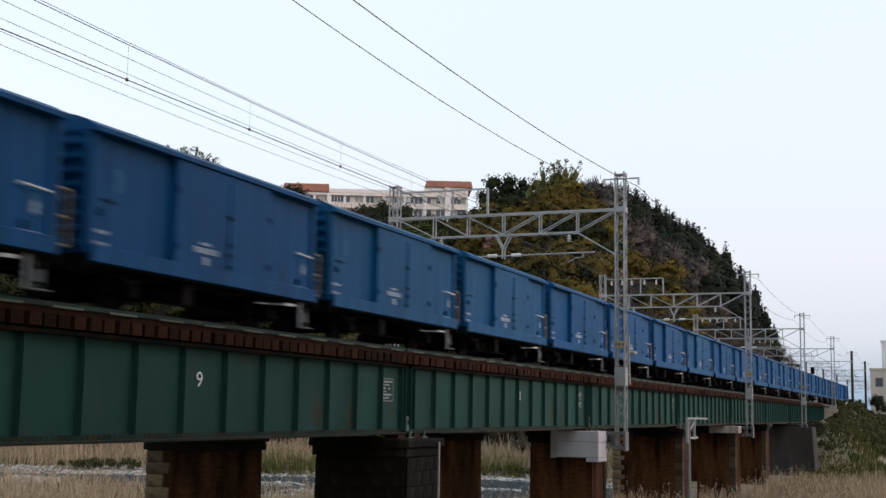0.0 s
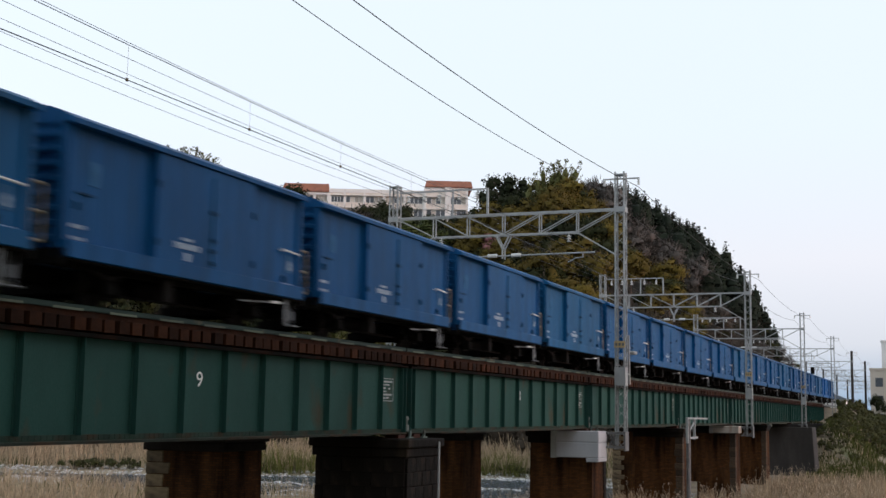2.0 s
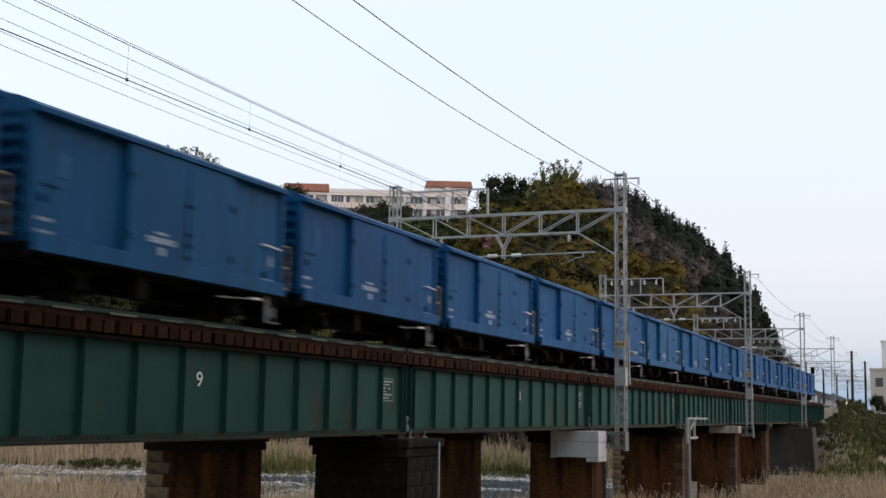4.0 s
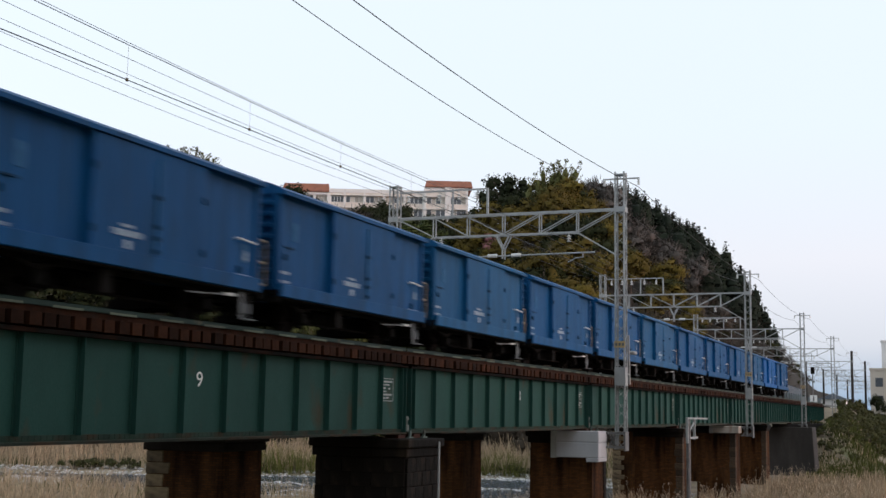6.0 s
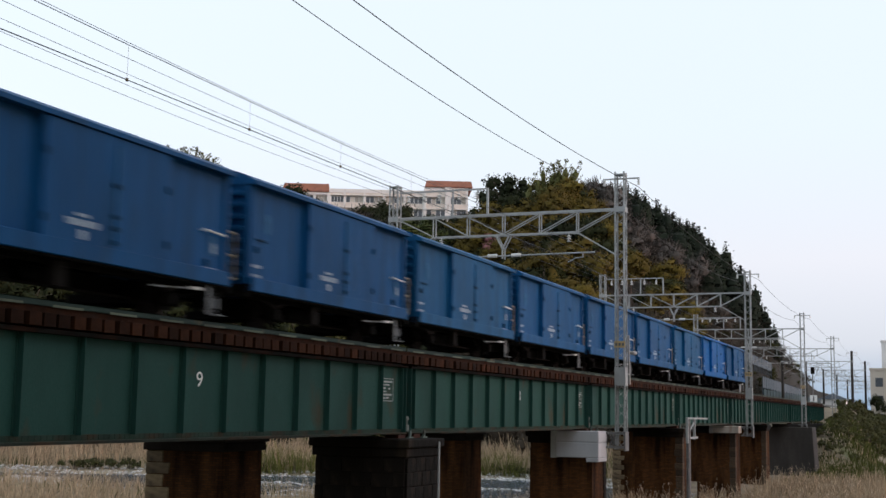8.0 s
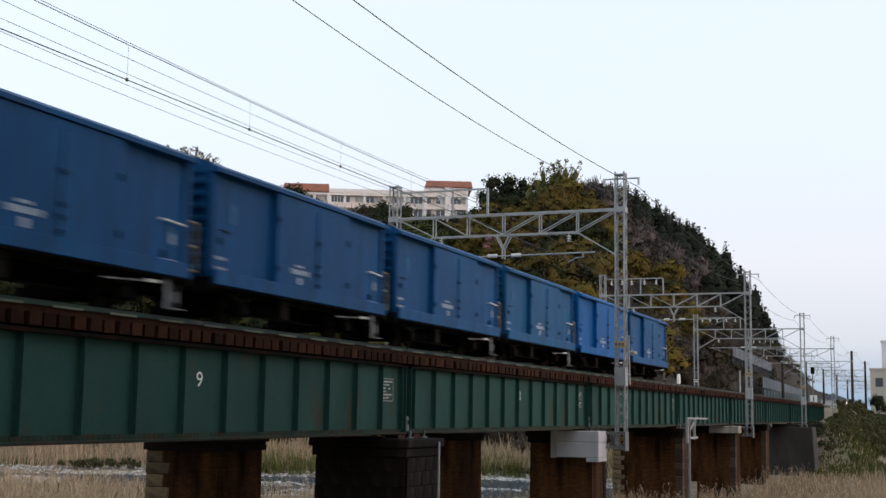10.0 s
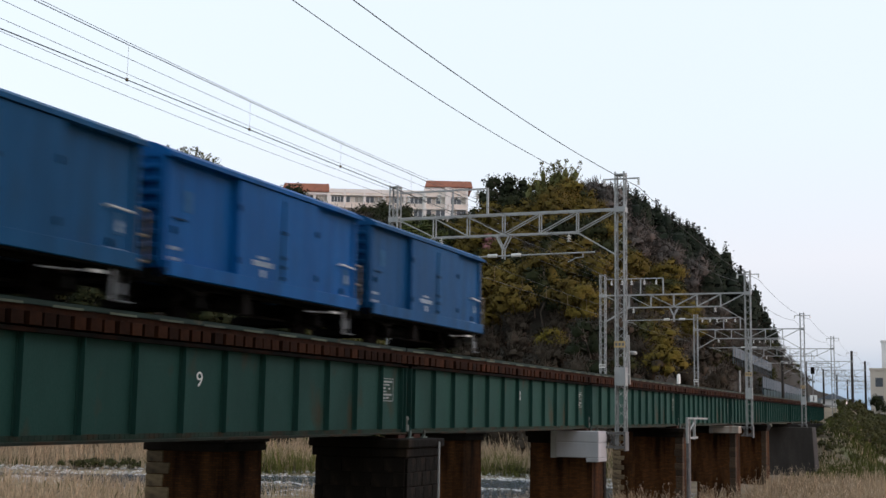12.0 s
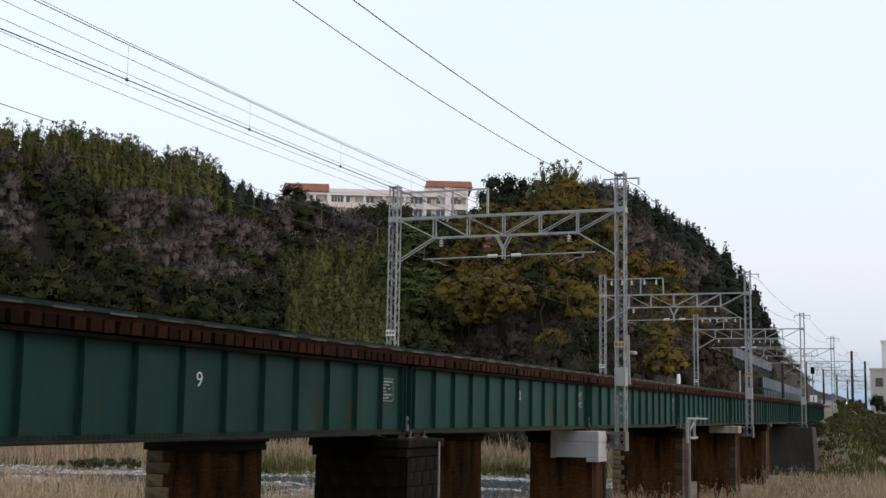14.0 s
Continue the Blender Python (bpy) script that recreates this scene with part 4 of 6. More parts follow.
def girder_span(x0, y_near, paint, label, marks):
    """One plate-girder span from joint to joint: two webs with flanges and stiffeners, bracing between."""
    root = thing("girder_span", label, "bridge girder", pose(x0, 0, 0), group="girder spans", kind="")
    L = GIRDER - 0.12
    for k, (y, out) in enumerate(((y_near, -1), (y_near + 2.04, 1))):
        part("web", boxes((0.16, y - 0.012, BOTTOM, L, y + 0.012, TOP)), paint, root)
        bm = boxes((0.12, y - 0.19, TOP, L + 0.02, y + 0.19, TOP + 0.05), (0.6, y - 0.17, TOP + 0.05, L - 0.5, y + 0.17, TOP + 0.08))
        part("top_flange", bm, M_DARKFLANGE, root, "rust-stained top flange, sleeper shade in its colour")
        bm = boxes((0.12, y - 0.19, BOTTOM - 0.03, L + 0.02, y + 0.19, BOTTOM), (2.5, y - 0.18, BOTTOM - 0.055, L - 2.4, y + 0.18, BOTTOM - 0.03))
        part("bottom_flange", bm, M_FLANGE, root, "rust-stained bottom flange")
        bm = boxes((0.16, y - 0.03, BOTTOM, L, y + 0.03, BOTTOM + 0.11))
        if k == 0:
            for i in range(int(L / 0.16)):
                for zz in (0.04, 0.085):
                    x = 0.2 + i * 0.16
                    box(bm, x - 0.014, y - 0.04, BOTTOM + zz - 0.014, x + 0.014, y - 0.03, BOTTOM + zz + 0.014)
        part("flange_angle", bm, M_TINGED if paint == M_GIRDER else paint, root, "rust-tinged green flange angle" if paint == M_GIRDER else "")
        sb = boxes((-0.010, min(0, out * 0.145), 0.10, 0.010, max(0, out * 0.145), TOP - BOTTOM - 0.002), (-0.055, min(out * 0.012, out * 0.03), 0.12, 0.055, max(out * 0.012, out * 0.03), TOP - BOTTOM - 0.012))
        sm = mesh_of("stiffener", sb, paint)
        for x in STIFFENERS:
            part("stiffener", sm, paint, root, m=pose(x, y, BOTTOM))
        for x in (0.20, L - 0.06):
            part("end_plate", boxes((x - 0.012, y - 0.17, BOTTOM, x + 0.012, y + 0.17, TOP - 0.003)), paint, root)
    bm = bmesh.new()
    for x in STIFFENERS:
        bar(bm, (x, y_near + 0.1, BOTTOM + 0.15), (x, y_near + 1.94, BOTTOM + 0.15), 0.08)
        bar(bm, (x, y_near + 0.1, TOP - 0.15), (x, y_near + 1.94, BOTTOM + 0.2), 0.07)
    tagged(part("cross_bracing", bm, paint, root), kind="stuff")
    for x in (0.6, L - 0.4):
        for yb in (y_near, y_near + 2.04):
            part("bearing", boxes((x - 0.25, yb - 0.2, BOTTOM - 0.16, x + 0.25, yb + 0.2, BOTTOM - 0.056)), M_RUST, root, "rusty bearing shoe")
    # rocker bracket and lug in the gap at the joint, gusset plates at the ends of the web
    bm = boxes((-0.10, y_near - 0.16, BOTTOM + 0.02, 0.10, y_near + 0.02, BOTTOM + 0.22), (-0.05, y_near - 0.13, BOTTOM + 0.22, 0.07, y_near - 0.03, BOTTOM + 0.34), (-0.09, y_near - 0.15, BOTTOM + 0.34, 0.09, y_near, BOTTOM + 0.46))
    bevelled(bm, 0.02)
    part("joint_bracket", bm, M_LUG, root, "pale weathered joint bracket")
    for x in (-0.05, 1.0):
        bm = boxes((x - 0.16, y_near - 0.3, BOTTOM - 0.17, x + 0.16, y_near - 0.2, BOTTOM - 0.12), (x - 0.04, y_near - 0.28, BOTTOM - 0.12, x + 0.04, y_near - 0.22, BOTTOM + 0.06))
        part("anchor_bolt", bm, M_LUG, root)
    if marks:
        bm = bmesh.new()
        yq = y_near - 0.016
        z0 = BOTTOM + 0.88
        x = 18.62
        for a, b, c, d in ((0, 0.62, 0.8, 0.64), (0, 0, 0.8, 0.02), (0, 0, 0.02, 0.64), (0.78, 0, 0.8, 0.64), (0.06, 0.52, 0.72, 0.57), (0.06, 0.44, 0.55, 0.48), (0.05, 0.34, 0.34, 0.39), (0.5, 0.33, 0.6, 0.38), (0.08, 0.25, 0.4, 0.29), (0.1, 0.16, 0.7, 0.21), (0.1, 0.06, 0.3, 0.11), (0.34, 0.07, 0.52, 0.12)):
            box(bm, x + a * 1.12, yq - 0.002, z0 + b, x + c * 1.12, yq, z0 + d)
        part("painted_inscription", bm, M_WORNWHITE, root, "white painted inscription panel")
    return root


def painted_digit(text, x, z, size, parent):
    cu = bpy.data.curves.new("digit", "FONT")
    cu.body, cu.size, cu.extrude = text, size, 0.002
    tmp = bpy.data.objects.new("digit", cu)
    me = bpy.data.meshes.new_from_object(tmp)
    me.transform(Matrix.Diagonal((1.22, 1, 1, 1)))
    me.materials.append(M_WHITE)
    ob = new("painted_number", me)
    ob.parent = parent
    ob.matrix_basis = pose(x, WEB - 0.016, z, 90)
    return ob


for k in range(-3, 7):
    x0 = GIRDER0 + GIRDER * k
    sp = girder_span(x0, WEB, M_GIRDER, "green-painted riveted steel plate girder on brick piers", k > -3)
    if k == -1:
        painted_digit("9", 9.31, 6.425, 0.45, sp)
    elif -1 < k < 5:
        part("painted_mark", boxes((10.80, WEB - 0.018, 6.44, 10.94, WEB - 0.014, 6.57), (10.80, WEB - 0.018, 6.60, 10.94, WEB - 0.014, 6.76)), M_WORNWHITE, sp, "worn white painted mark")
    girder_span(x0, TRACK2 - 1.02, M_GIRDER_OLD, "brown steel plate girder carrying the far track", False)

# sleepers, rails, walkway
sleeper_bm = boxes((-0.16, -1.2, 0, 0.16, 1.2, 0.24))
bevelled(sleeper_bm, 0.008)
sleeper_me = mesh_of("sleeper", sleeper_bm, M_SLEEPER)
rail_prof = [(-0.06, 0), (0.06, 0), (0.06, 0.015), (0.012, 0.03), (0.010, 0.10), (0.034, 0.112), (0.034, 0.14), (-0.034, 0.14), (-0.034, 0.112), (-0.010, 0.10), (-0.012, 0.03), (-0.06, 0.015)]


def profile_run(name, prof, x0, x1, y, z, mat, parent):
    bm = bmesh.new()
    a, b = ([bm.verts.new((x, y + p, z + q)) for p, q in prof] for x in (x0, x1))
    n = len(prof)
    for i in range(n):
        bm.faces.new((a[i], a[(i + 1) % n], b[(i + 1) % n], b[i]))
    bm.faces.new(a[::-1])
    bm.faces.new(b)
    return part(name, bm, mat, parent)


for centre, first, label in ((TRACK, 9.0, "railway track on rust-brown wooden bridge sleepers"), (TRACK2, 400.0, "second railway track on rust-brown sleepers")):
    track = thing("railway_track", label, "railway track")
    rest = bmesh.new()
    for i in range(480):
        x = -27.0 + 0.42 * i + 0.03 * noise.noise((i * 3.1, centre, 0))
        y = centre + 0.06 * noise.noise((i * 1.7, centre, 5))
        if first < x < first + 124:
            part("sleeper", sleeper_me, M_SLEEPER, track, m=pose(x, y, 7.335))
        else:
            box(rest, x - 0.16, y - 1.2, 7.335, x + 0.16, y + 1.2, 7.575)
    tagged(part("timber_deck", rest, M_SLEEPER, track), kind="stuff")
    for y in (centre - 0.567, centre + 0.567):
        profile_run("rail", rail_prof, -260, 420, y, 7.578, M_RAIL, track)
        profile_run("guard_rail", rail_prof, -27, 174, y + (0.2 if y < centre else -0.2), 7.577, M_RUST, track)

for centre in (TRACK, TRACK2):
    walkway = thing("side_walkway", "narrow green steel side channel with pale fixing plates", "walkway")
    y = centre - 1.12
    for i in range(10):
        a = JOINT + SPAN * (i - 3) + 0.05
        part("channel", boxes((a, y - 0.06, 7.70, a + SPAN - 0.1, y - 0.045, 7.80), (a, y - 0.06, 7.785, a + SPAN - 0.1, y + 0.05, 7.80), (a, y - 0.045, 7.69, a + SPAN - 0.1, y + 0.05, 7.70)), M_TROUGH, walkway)
    bm = boxes((-26.8, y - 0.02, 7.577, 174, y + 0.1, 7.69))
    part("timber_packing", bm, M_SLEEPER, walkway, "dark tarred timber")
    plate_me = mesh_of("fixing_plate", boxes((-0.42, -0.066, -0.006, 0.42, -0.055, 0.036)), M_PALEPLATE)
    for i in range(118):
        part("fixing_plate", plate_me, M_PALEPLATE, walkway, m=pose(-14.2 + 1.61 * i, y, 7.69))

# piers
stone_me = []
for k in range(4):
    bm = boxes((-0.5, -0.5, -0.5, 0.5, 0.5, 0.5))
    bevelled(bm, 0.05)
    for v in bm.verts:
        v.co += Vector((noise.noise(v.co * 3 + Vector((k, 0, 0))), noise.noise(v.co * 3 + Vector((0, k + 5, 0))), noise.noise(v.co * 3 + Vector((0, 0, k + 9))))) * 0.03
    stone_me.append(mesh_of("stone", bm, M_STONE))
dark_stone_me = [m.copy() for m in stone_me]
quoin_me = [m.copy() for m in stone_me]
for meshes, mat in ((dark_stone_me, M_DARKSTONE), (quoin_me, M_QUOIN)):
    for m in meshes:
        m.materials.clear()
        m.materials.append(mat)


def pier(x, y0, y1, half, body_mat, label, quoins=(), stones=None, top=5.2):
    root = thing("bridge_pier", label, "bridge pier", group="bridge piers")
    root.location = (x, 0, 0)
    bm = boxes((-half, y0, -1.2, half, y1, top - 0.5))
    for v in bm.verts:
        if v.co.z < 0:
            v.co.x *= 1.12
    part("shaft", bm, body_mat, root)
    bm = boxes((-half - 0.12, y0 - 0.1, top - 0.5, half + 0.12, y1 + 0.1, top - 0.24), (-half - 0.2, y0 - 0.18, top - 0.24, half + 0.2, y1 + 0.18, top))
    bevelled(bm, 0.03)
    part("capstone", bm, M_DARKSTONE, root, "damp stone cap, girder shade in its colour")
    src = stones or stone_me
    if quoins:
        for sx, yy in quoins:
            yy = y1 if yy else y0
            z, i = top - 0.5, 0
            while z > -0.3:
                h = 0.36 + 0.08 * noise.noise((x, yy, i))
                long = i % 2
                f = 1 + 0.12 * (top - 0.5 - z) / (top + 0.7)
                wx, wy = 0.5, (0.42 if src == quoin_me else 0.62 + 0.28 * long) + 0.1 * noise.noise((x * 2, i * 1.7, yy))
                st = part("stone", src[i % 4], M_STONE, root)
                st.matrix_basis = Matrix.Translation((sx * (half * f - wx / 2 + 0.03), yy + (wy / 2 - 0.03) * (1 if yy == y0 else -1), z - h / 2)) @ Matrix.Diagonal((wx, wy, h - 0.02, 1))
                z -= h
                i += 1
    return root


for k in range(-2, 5):
    x = JOINT + SPAN * k - 0.05
    mat, label, st = M_BRICK, "tall brick bridge pier with stone quoins", None
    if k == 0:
        mat, label, st = M_DARKSTONE, "damp dark stone bridge pier with stained courses and painted-in shade", dark_stone_me
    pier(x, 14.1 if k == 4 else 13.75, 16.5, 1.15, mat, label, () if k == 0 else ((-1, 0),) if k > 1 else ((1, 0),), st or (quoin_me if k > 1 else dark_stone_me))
    pier(x, 19.6, 22.75 if k > 2 else 22.2, 1.15, M_BRICK, "brick bridge pier with pale stone quoins under the far track", ((-1, 1),))
# squared stones of the old pier's two visible faces, and its drain pipe
old_pier = [o for o in bpy.data.objects if o.name.startswith("bridge_pier") and "damp dark" in o.get("label", "")][0]
for face in (0, 1):
    z, row = 4.68, 0
    while z > 0.2:
        h = 0.40 + 0.05 * noise.noise((row, face * 7, 2))
        f = 1 + 0.12 * (4.7 - z + h / 2) / 5.9
        u = -0.25 * (row % 2)
        end = 2.3 if face == 0 else 2.75
        while u < end - 0.1:
            w = 0.62 + 0.16 * noise.noise((row * 3.3, u * 2, face))
            a, b2 = max(0.0, u), min(end, u + w)
            if b2 - a > 0.12:
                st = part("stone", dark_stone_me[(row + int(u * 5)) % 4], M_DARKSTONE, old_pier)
                d = 0.14 + 0.03 * noise.noise((row, u * 4, face + 3))
                if face == 0:
                    st.matrix_basis = Matrix.Translation(((-1.15 + (a + b2) / 2) * f, 13.75, z - h / 2)) @ Matrix.Diagonal(((b2 - a - 0.01) * f, d, h - 0.01, 1))
                else:
                    st.matrix_basis = Matrix.Translation((-1.15 * f, 13.75 + (a + b2) / 2, z - h / 2)) @ Matrix.Diagonal((d, b2 - a - 0.01, h - 0.01, 1))
            u += w
        z -= h
        row += 1
bm = bmesh.new()
rod(bm, (0.92, 13.55, 0.0), (0.85, 13.55, 5.1), 0.035, 8)
part("drain_pipe", bm, M_GALV, old_pier, "thin pale drain pipe")

for y0, y1 in ((12.0, 16.35), (19.2, 23.2)):
    ab = thing("bridge_abutment", "dark weathered concrete pier at the bank", "bridge pier")
    bm = boxes((132.4, y0, -1.5, 136.6, y1, 4.9))
    for v in bm.verts:
        if v.co.z < 0:
            v.co.x, v.co.y = 132.1 if v.co.x < 134 else 137.0, y0 - 0.35 if v.co.y < y0 + 1 else y1 + 0.35
    bevelled(bm, 0.05)
    part("body", bm, M_CONCRETE, ab)
    part("bearing_block", boxes((133.2, y0 + 1.2, 4.9, 136.0, y1 - 0.3, 5.2)), M_CONCRETE, ab)
    for xa in (153.6, 173.8, -27.4):
        bm = boxes((xa - 1.2, y0 + 0.6, -1.0, xa + 1.4, y1, 5.2))
        bevelled(bm, 0.05)
        part("body", bm, M_CONCRETE, ab)

# pale concrete collars that carry the masts
for k, (mat, z0, x, label) in enumerate(((M_NEWCONCRETE, 4.12, POLE0, "pale new concrete collar round the pier head"), (M_STAINEDCONC, 4.72, POLE0 + POLESTEP, "rust-streaked concrete collar round the pier head"))):
    col = thing("pier_collar", label, "concrete block")
    seam = (z0 + 5.23) / 2 + 0.08
    for za, zb in ((z0, seam - 0.012), (seam + 0.012, 5.23)):
        bm = boxes((x - 1.86, 13.4, za, x - 0.42, 15.46, zb))
        bevelled(bm, 0.025)
        part("block", bm, mat, col)
    part("core", boxes((x - 1.82, 13.44, z0 + 0.02, x - 0.46, 15.42, 5.2)), mat, col)
    bm = boxes((x - 1.9, 15.25, z0 - 0.03, x - 1.84, 15.5, 5.24))
    part("edge_plate", bm, M_GALV, col, "grey steel edge plate")
    if k == 0:
        bm = boxes((x - 1.86, 13.4, 3.95, x - 0.42, 13.95, z0 - 0.003))
        bevelled(bm, 0.02)
        part("ledge", bm, mat, col)


# ---- overhead line gantries ----
def lattice_mast(root, y, z0, z1, w, name="mast"):
    """Four angle legs with zigzag lacing on all sides; round legs, lacing one mesh a face."""
    legs = [(-w / 2, -w / 2), (w / 2, -w / 2), (w / 2, w / 2), (-w / 2, w / 2)]
    for a, b in legs:
        sx, sy = (1 if a < 0 else -1), (1 if b < 0 else -1)
        part("mast_leg", boxes((min(a, a + sx * 0.07), min(b, b + sy * 0.012), 0, max(a, a + sx * 0.07), max(b, b + sy * 0.012), z1 - z0), (min(a, a + sx * 0.012), min(b + sy * 0.012, b + sy * 0.07), 0, max(a, a + sx * 0.012), max(b + sy * 0.012, b + sy * 0.07), z1 - z0)), M_GALV, root, m=pose(0, y, z0))
    for i in range(4):
        a, b = Vector((*legs[i], 0)), Vector((*legs[(i + 1) % 4], 0))
        bm = bmesh.new()
        z, side = 0.0, 0
        stp = w * 0.92
        while z + stp <= z1 - z0:
            p, q = (a, b) if side else (b, a)
            bar(bm, p + Vector((0, 0, z)), q + Vector((0, 0, z + stp)), 0.038, 0.015)
            z += stp
            side = 1 - side
        tagged(part("lacing", bm, M_GALV, root, m=pose(0, y, z0)), kind="stuff")


def insulator_string(bm, x, y, z, n=3, r=0.11, gap=0.11):
    prof = []
    for i in range(n):
        zz = -i * gap
        prof += [(0.03, zz), (r, zz - 0.05), (r * 0.9, zz - 0.075), (0.03, zz - 0.08)]
    lathe(bm, prof, 10, "z", (x, y, z))


def gantry(x, label, base_near, base_far, w=0.46):
    root = thing("overhead_line_gantry", label, "catenary gantry", pose(x, 0, 0), group="overhead line gantries")
    if w > 0.43:
        lattice_mast(root, NEARPOLE, base_near, 16.70, w)
        lattice_mast(root, FARPOLE, base_far, 16.65, w)
    else:
        for y, z0 in ((NEARPOLE, base_near), (FARPOLE, base_far)):
            bm = bmesh.new()
            rod(bm, (0, y, z0), (0, y, 16.7), 0.24, 12, 0.19)
            part("concrete_pole", bm, M_CONCRETE, root, "grey round concrete pole")
    for y in (NEARPOLE, FARPOLE):
        part("mast_cap", boxes((-w / 2 - 0.02, y - w / 2 - 0.02, 16.55, w / 2 + 0.02, y + w / 2 + 0.02, 16.6), (-w / 2 - 0.02, y - w / 2 - 0.02, 14.88, w / 2 + 0.02, y + w / 2 + 0.02, 15.12)), M_GALV, root)
    nodes = [21.80, 20.10, 18.36, 16.60, 14.85]
    ya, yb = NEARPOLE + w / 2, FARPOLE - w / 2
    for sx in (-0.17, 0.17):
        bm = bmesh.new()
        bar(bm, (sx, ya, 15.02), (sx, yb, 15.02), 0.055, 0.085)
        part("top_chord", bm, M_GALV, root)
        bm = bmesh.new()
        bar(bm, (sx, nodes[-1], 14.05), (sx, nodes[0], 14.05), 0.055, 0.075)
        part("bottom_chord", bm, M_GALV, root)
        for y in nodes:
            bm = bmesh.new()
            bar(bm, (sx, y, 14.05), (sx, y, 15.0), 0.048)
            part("upright", bm, M_GALV, root)
        for a, b in ((yb, nodes[0]), (nodes[0], nodes[1]), (nodes[1], nodes[2]), (nodes[3], nodes[2]), (nodes[4], nodes[3]), (ya, nodes[4])):
            bm = bmesh.new()
            bar(bm, (sx, a, 14.97), (sx, b, 14.08), 0.042)
            part("diagonal", bm, M_GALV, root)
        for a, b in ((yb, nodes[0]), (ya, nodes[4])):
            bm = bmesh.new()
            bar(bm, (sx, a, 13.0), (sx, b, 14.05), 0.055)
            part("knee_brace", bm, M_GALV, root)
        bm = bmesh.new()
        for dy in (-0.32, 0.32):
            bar(bm, (sx, nodes[2] + dy, 14.02), (sx, nodes[2], 13.4), 0.06)
        bar(bm, (sx, nodes[2], 13.4), (sx, nodes[2], 12.95), 0.06)
        part("king_post", bm, M_GALV, root)
    bm = bmesh.new()
    for i in range(16):
        y = nodes[-1] + (nodes[0] - nodes[-1]) * i / 15
        bar(bm, (-0.17, y, 15.02), (0.17, y, 15.02), 0.035)
        bar(bm, (-0.17, y, 14.05), (0.17, y + (0.5 if i < 15 else 0), 14.05), 0.04)
    tagged(part("cross_lacing", bm, M_GALV, root), kind="stuff")
    bm = bmesh.new()
    rod(bm, (0, 14.05, 13.14), (0, 22.35, 13.06), 0.035)
    part("registration_bar", bm, M_GALV, root)
    for y in (17.75, 18.9):
        bm = bmesh.new()
        rod(bm, (0, y - 0.22, 13.12), (0, y + 0.22, 13.11), 0.085, 10)
        part("insulator", bm, M_INSUL, root, "white porcelain insulator")
    for y, d in ((14.6, 0.7), (21.9, -0.7)):
        bm = bmesh.new()
        rod(bm, (0, y, 13.1), (0, y, 12.93), 0.03)
        rod(bm, (0, y, 12.93), (0, y + d * 0.5, 12.9), 0.022)
        rod(bm, (0, y + d * 0.5, 12.9), (0, y + d, 12.72), 0.022)
        part("steady_arm", bm, M_GALV, root)
    for y in (15.25, 21.45):
        bm = bmesh.new()
        rod(bm, (0, y, 14.05), (0, y, 13.9), 0.02)
        insulator_string(bm, 0, y, 13.95)
        part("insulator", bm, M_INSUL, root, "white porcelain insulator")
    # upper bar with hanging feeders on the far side
    bm = bmesh.new()
    bar(bm, (0, 19.12, 16.28), (0, FARPOLE - w / 2, 16.28), 0.07)
    part("feeder_bar", bm, M_GALV, root)
    for y in (19.16, 20.9):
        bm = bmesh.new()
        bar(bm, (0, y, 15.07), (0, y, 16.28), 0.09)
        part("feeder_post", bm, M_GALV, root)
    for y in FEEDERS:
        bm = bmesh.new()
        rod(bm, (0, y, 16.25), (0, y, 16.1), 0.015)
        insulator_string(bm, 0, y, 16.12)
        part("insulator", bm, M_INSUL, root, "white porcelain insulator")
    bm = bmesh.new()
    bar(bm, (0, 12.02, 16.4), (0, 13.65, 16.4), 0.06)
    part("crossarm", bm, M_GALV, root)
    for y in (12.06, 13.6):
        bm = bmesh.new()
        insulator_string(bm, 0, y, 16.38, 3, 0.07, 0.1)
        part("insulator", bm, M_INSUL, root, "white porcelain insulator")
    return root


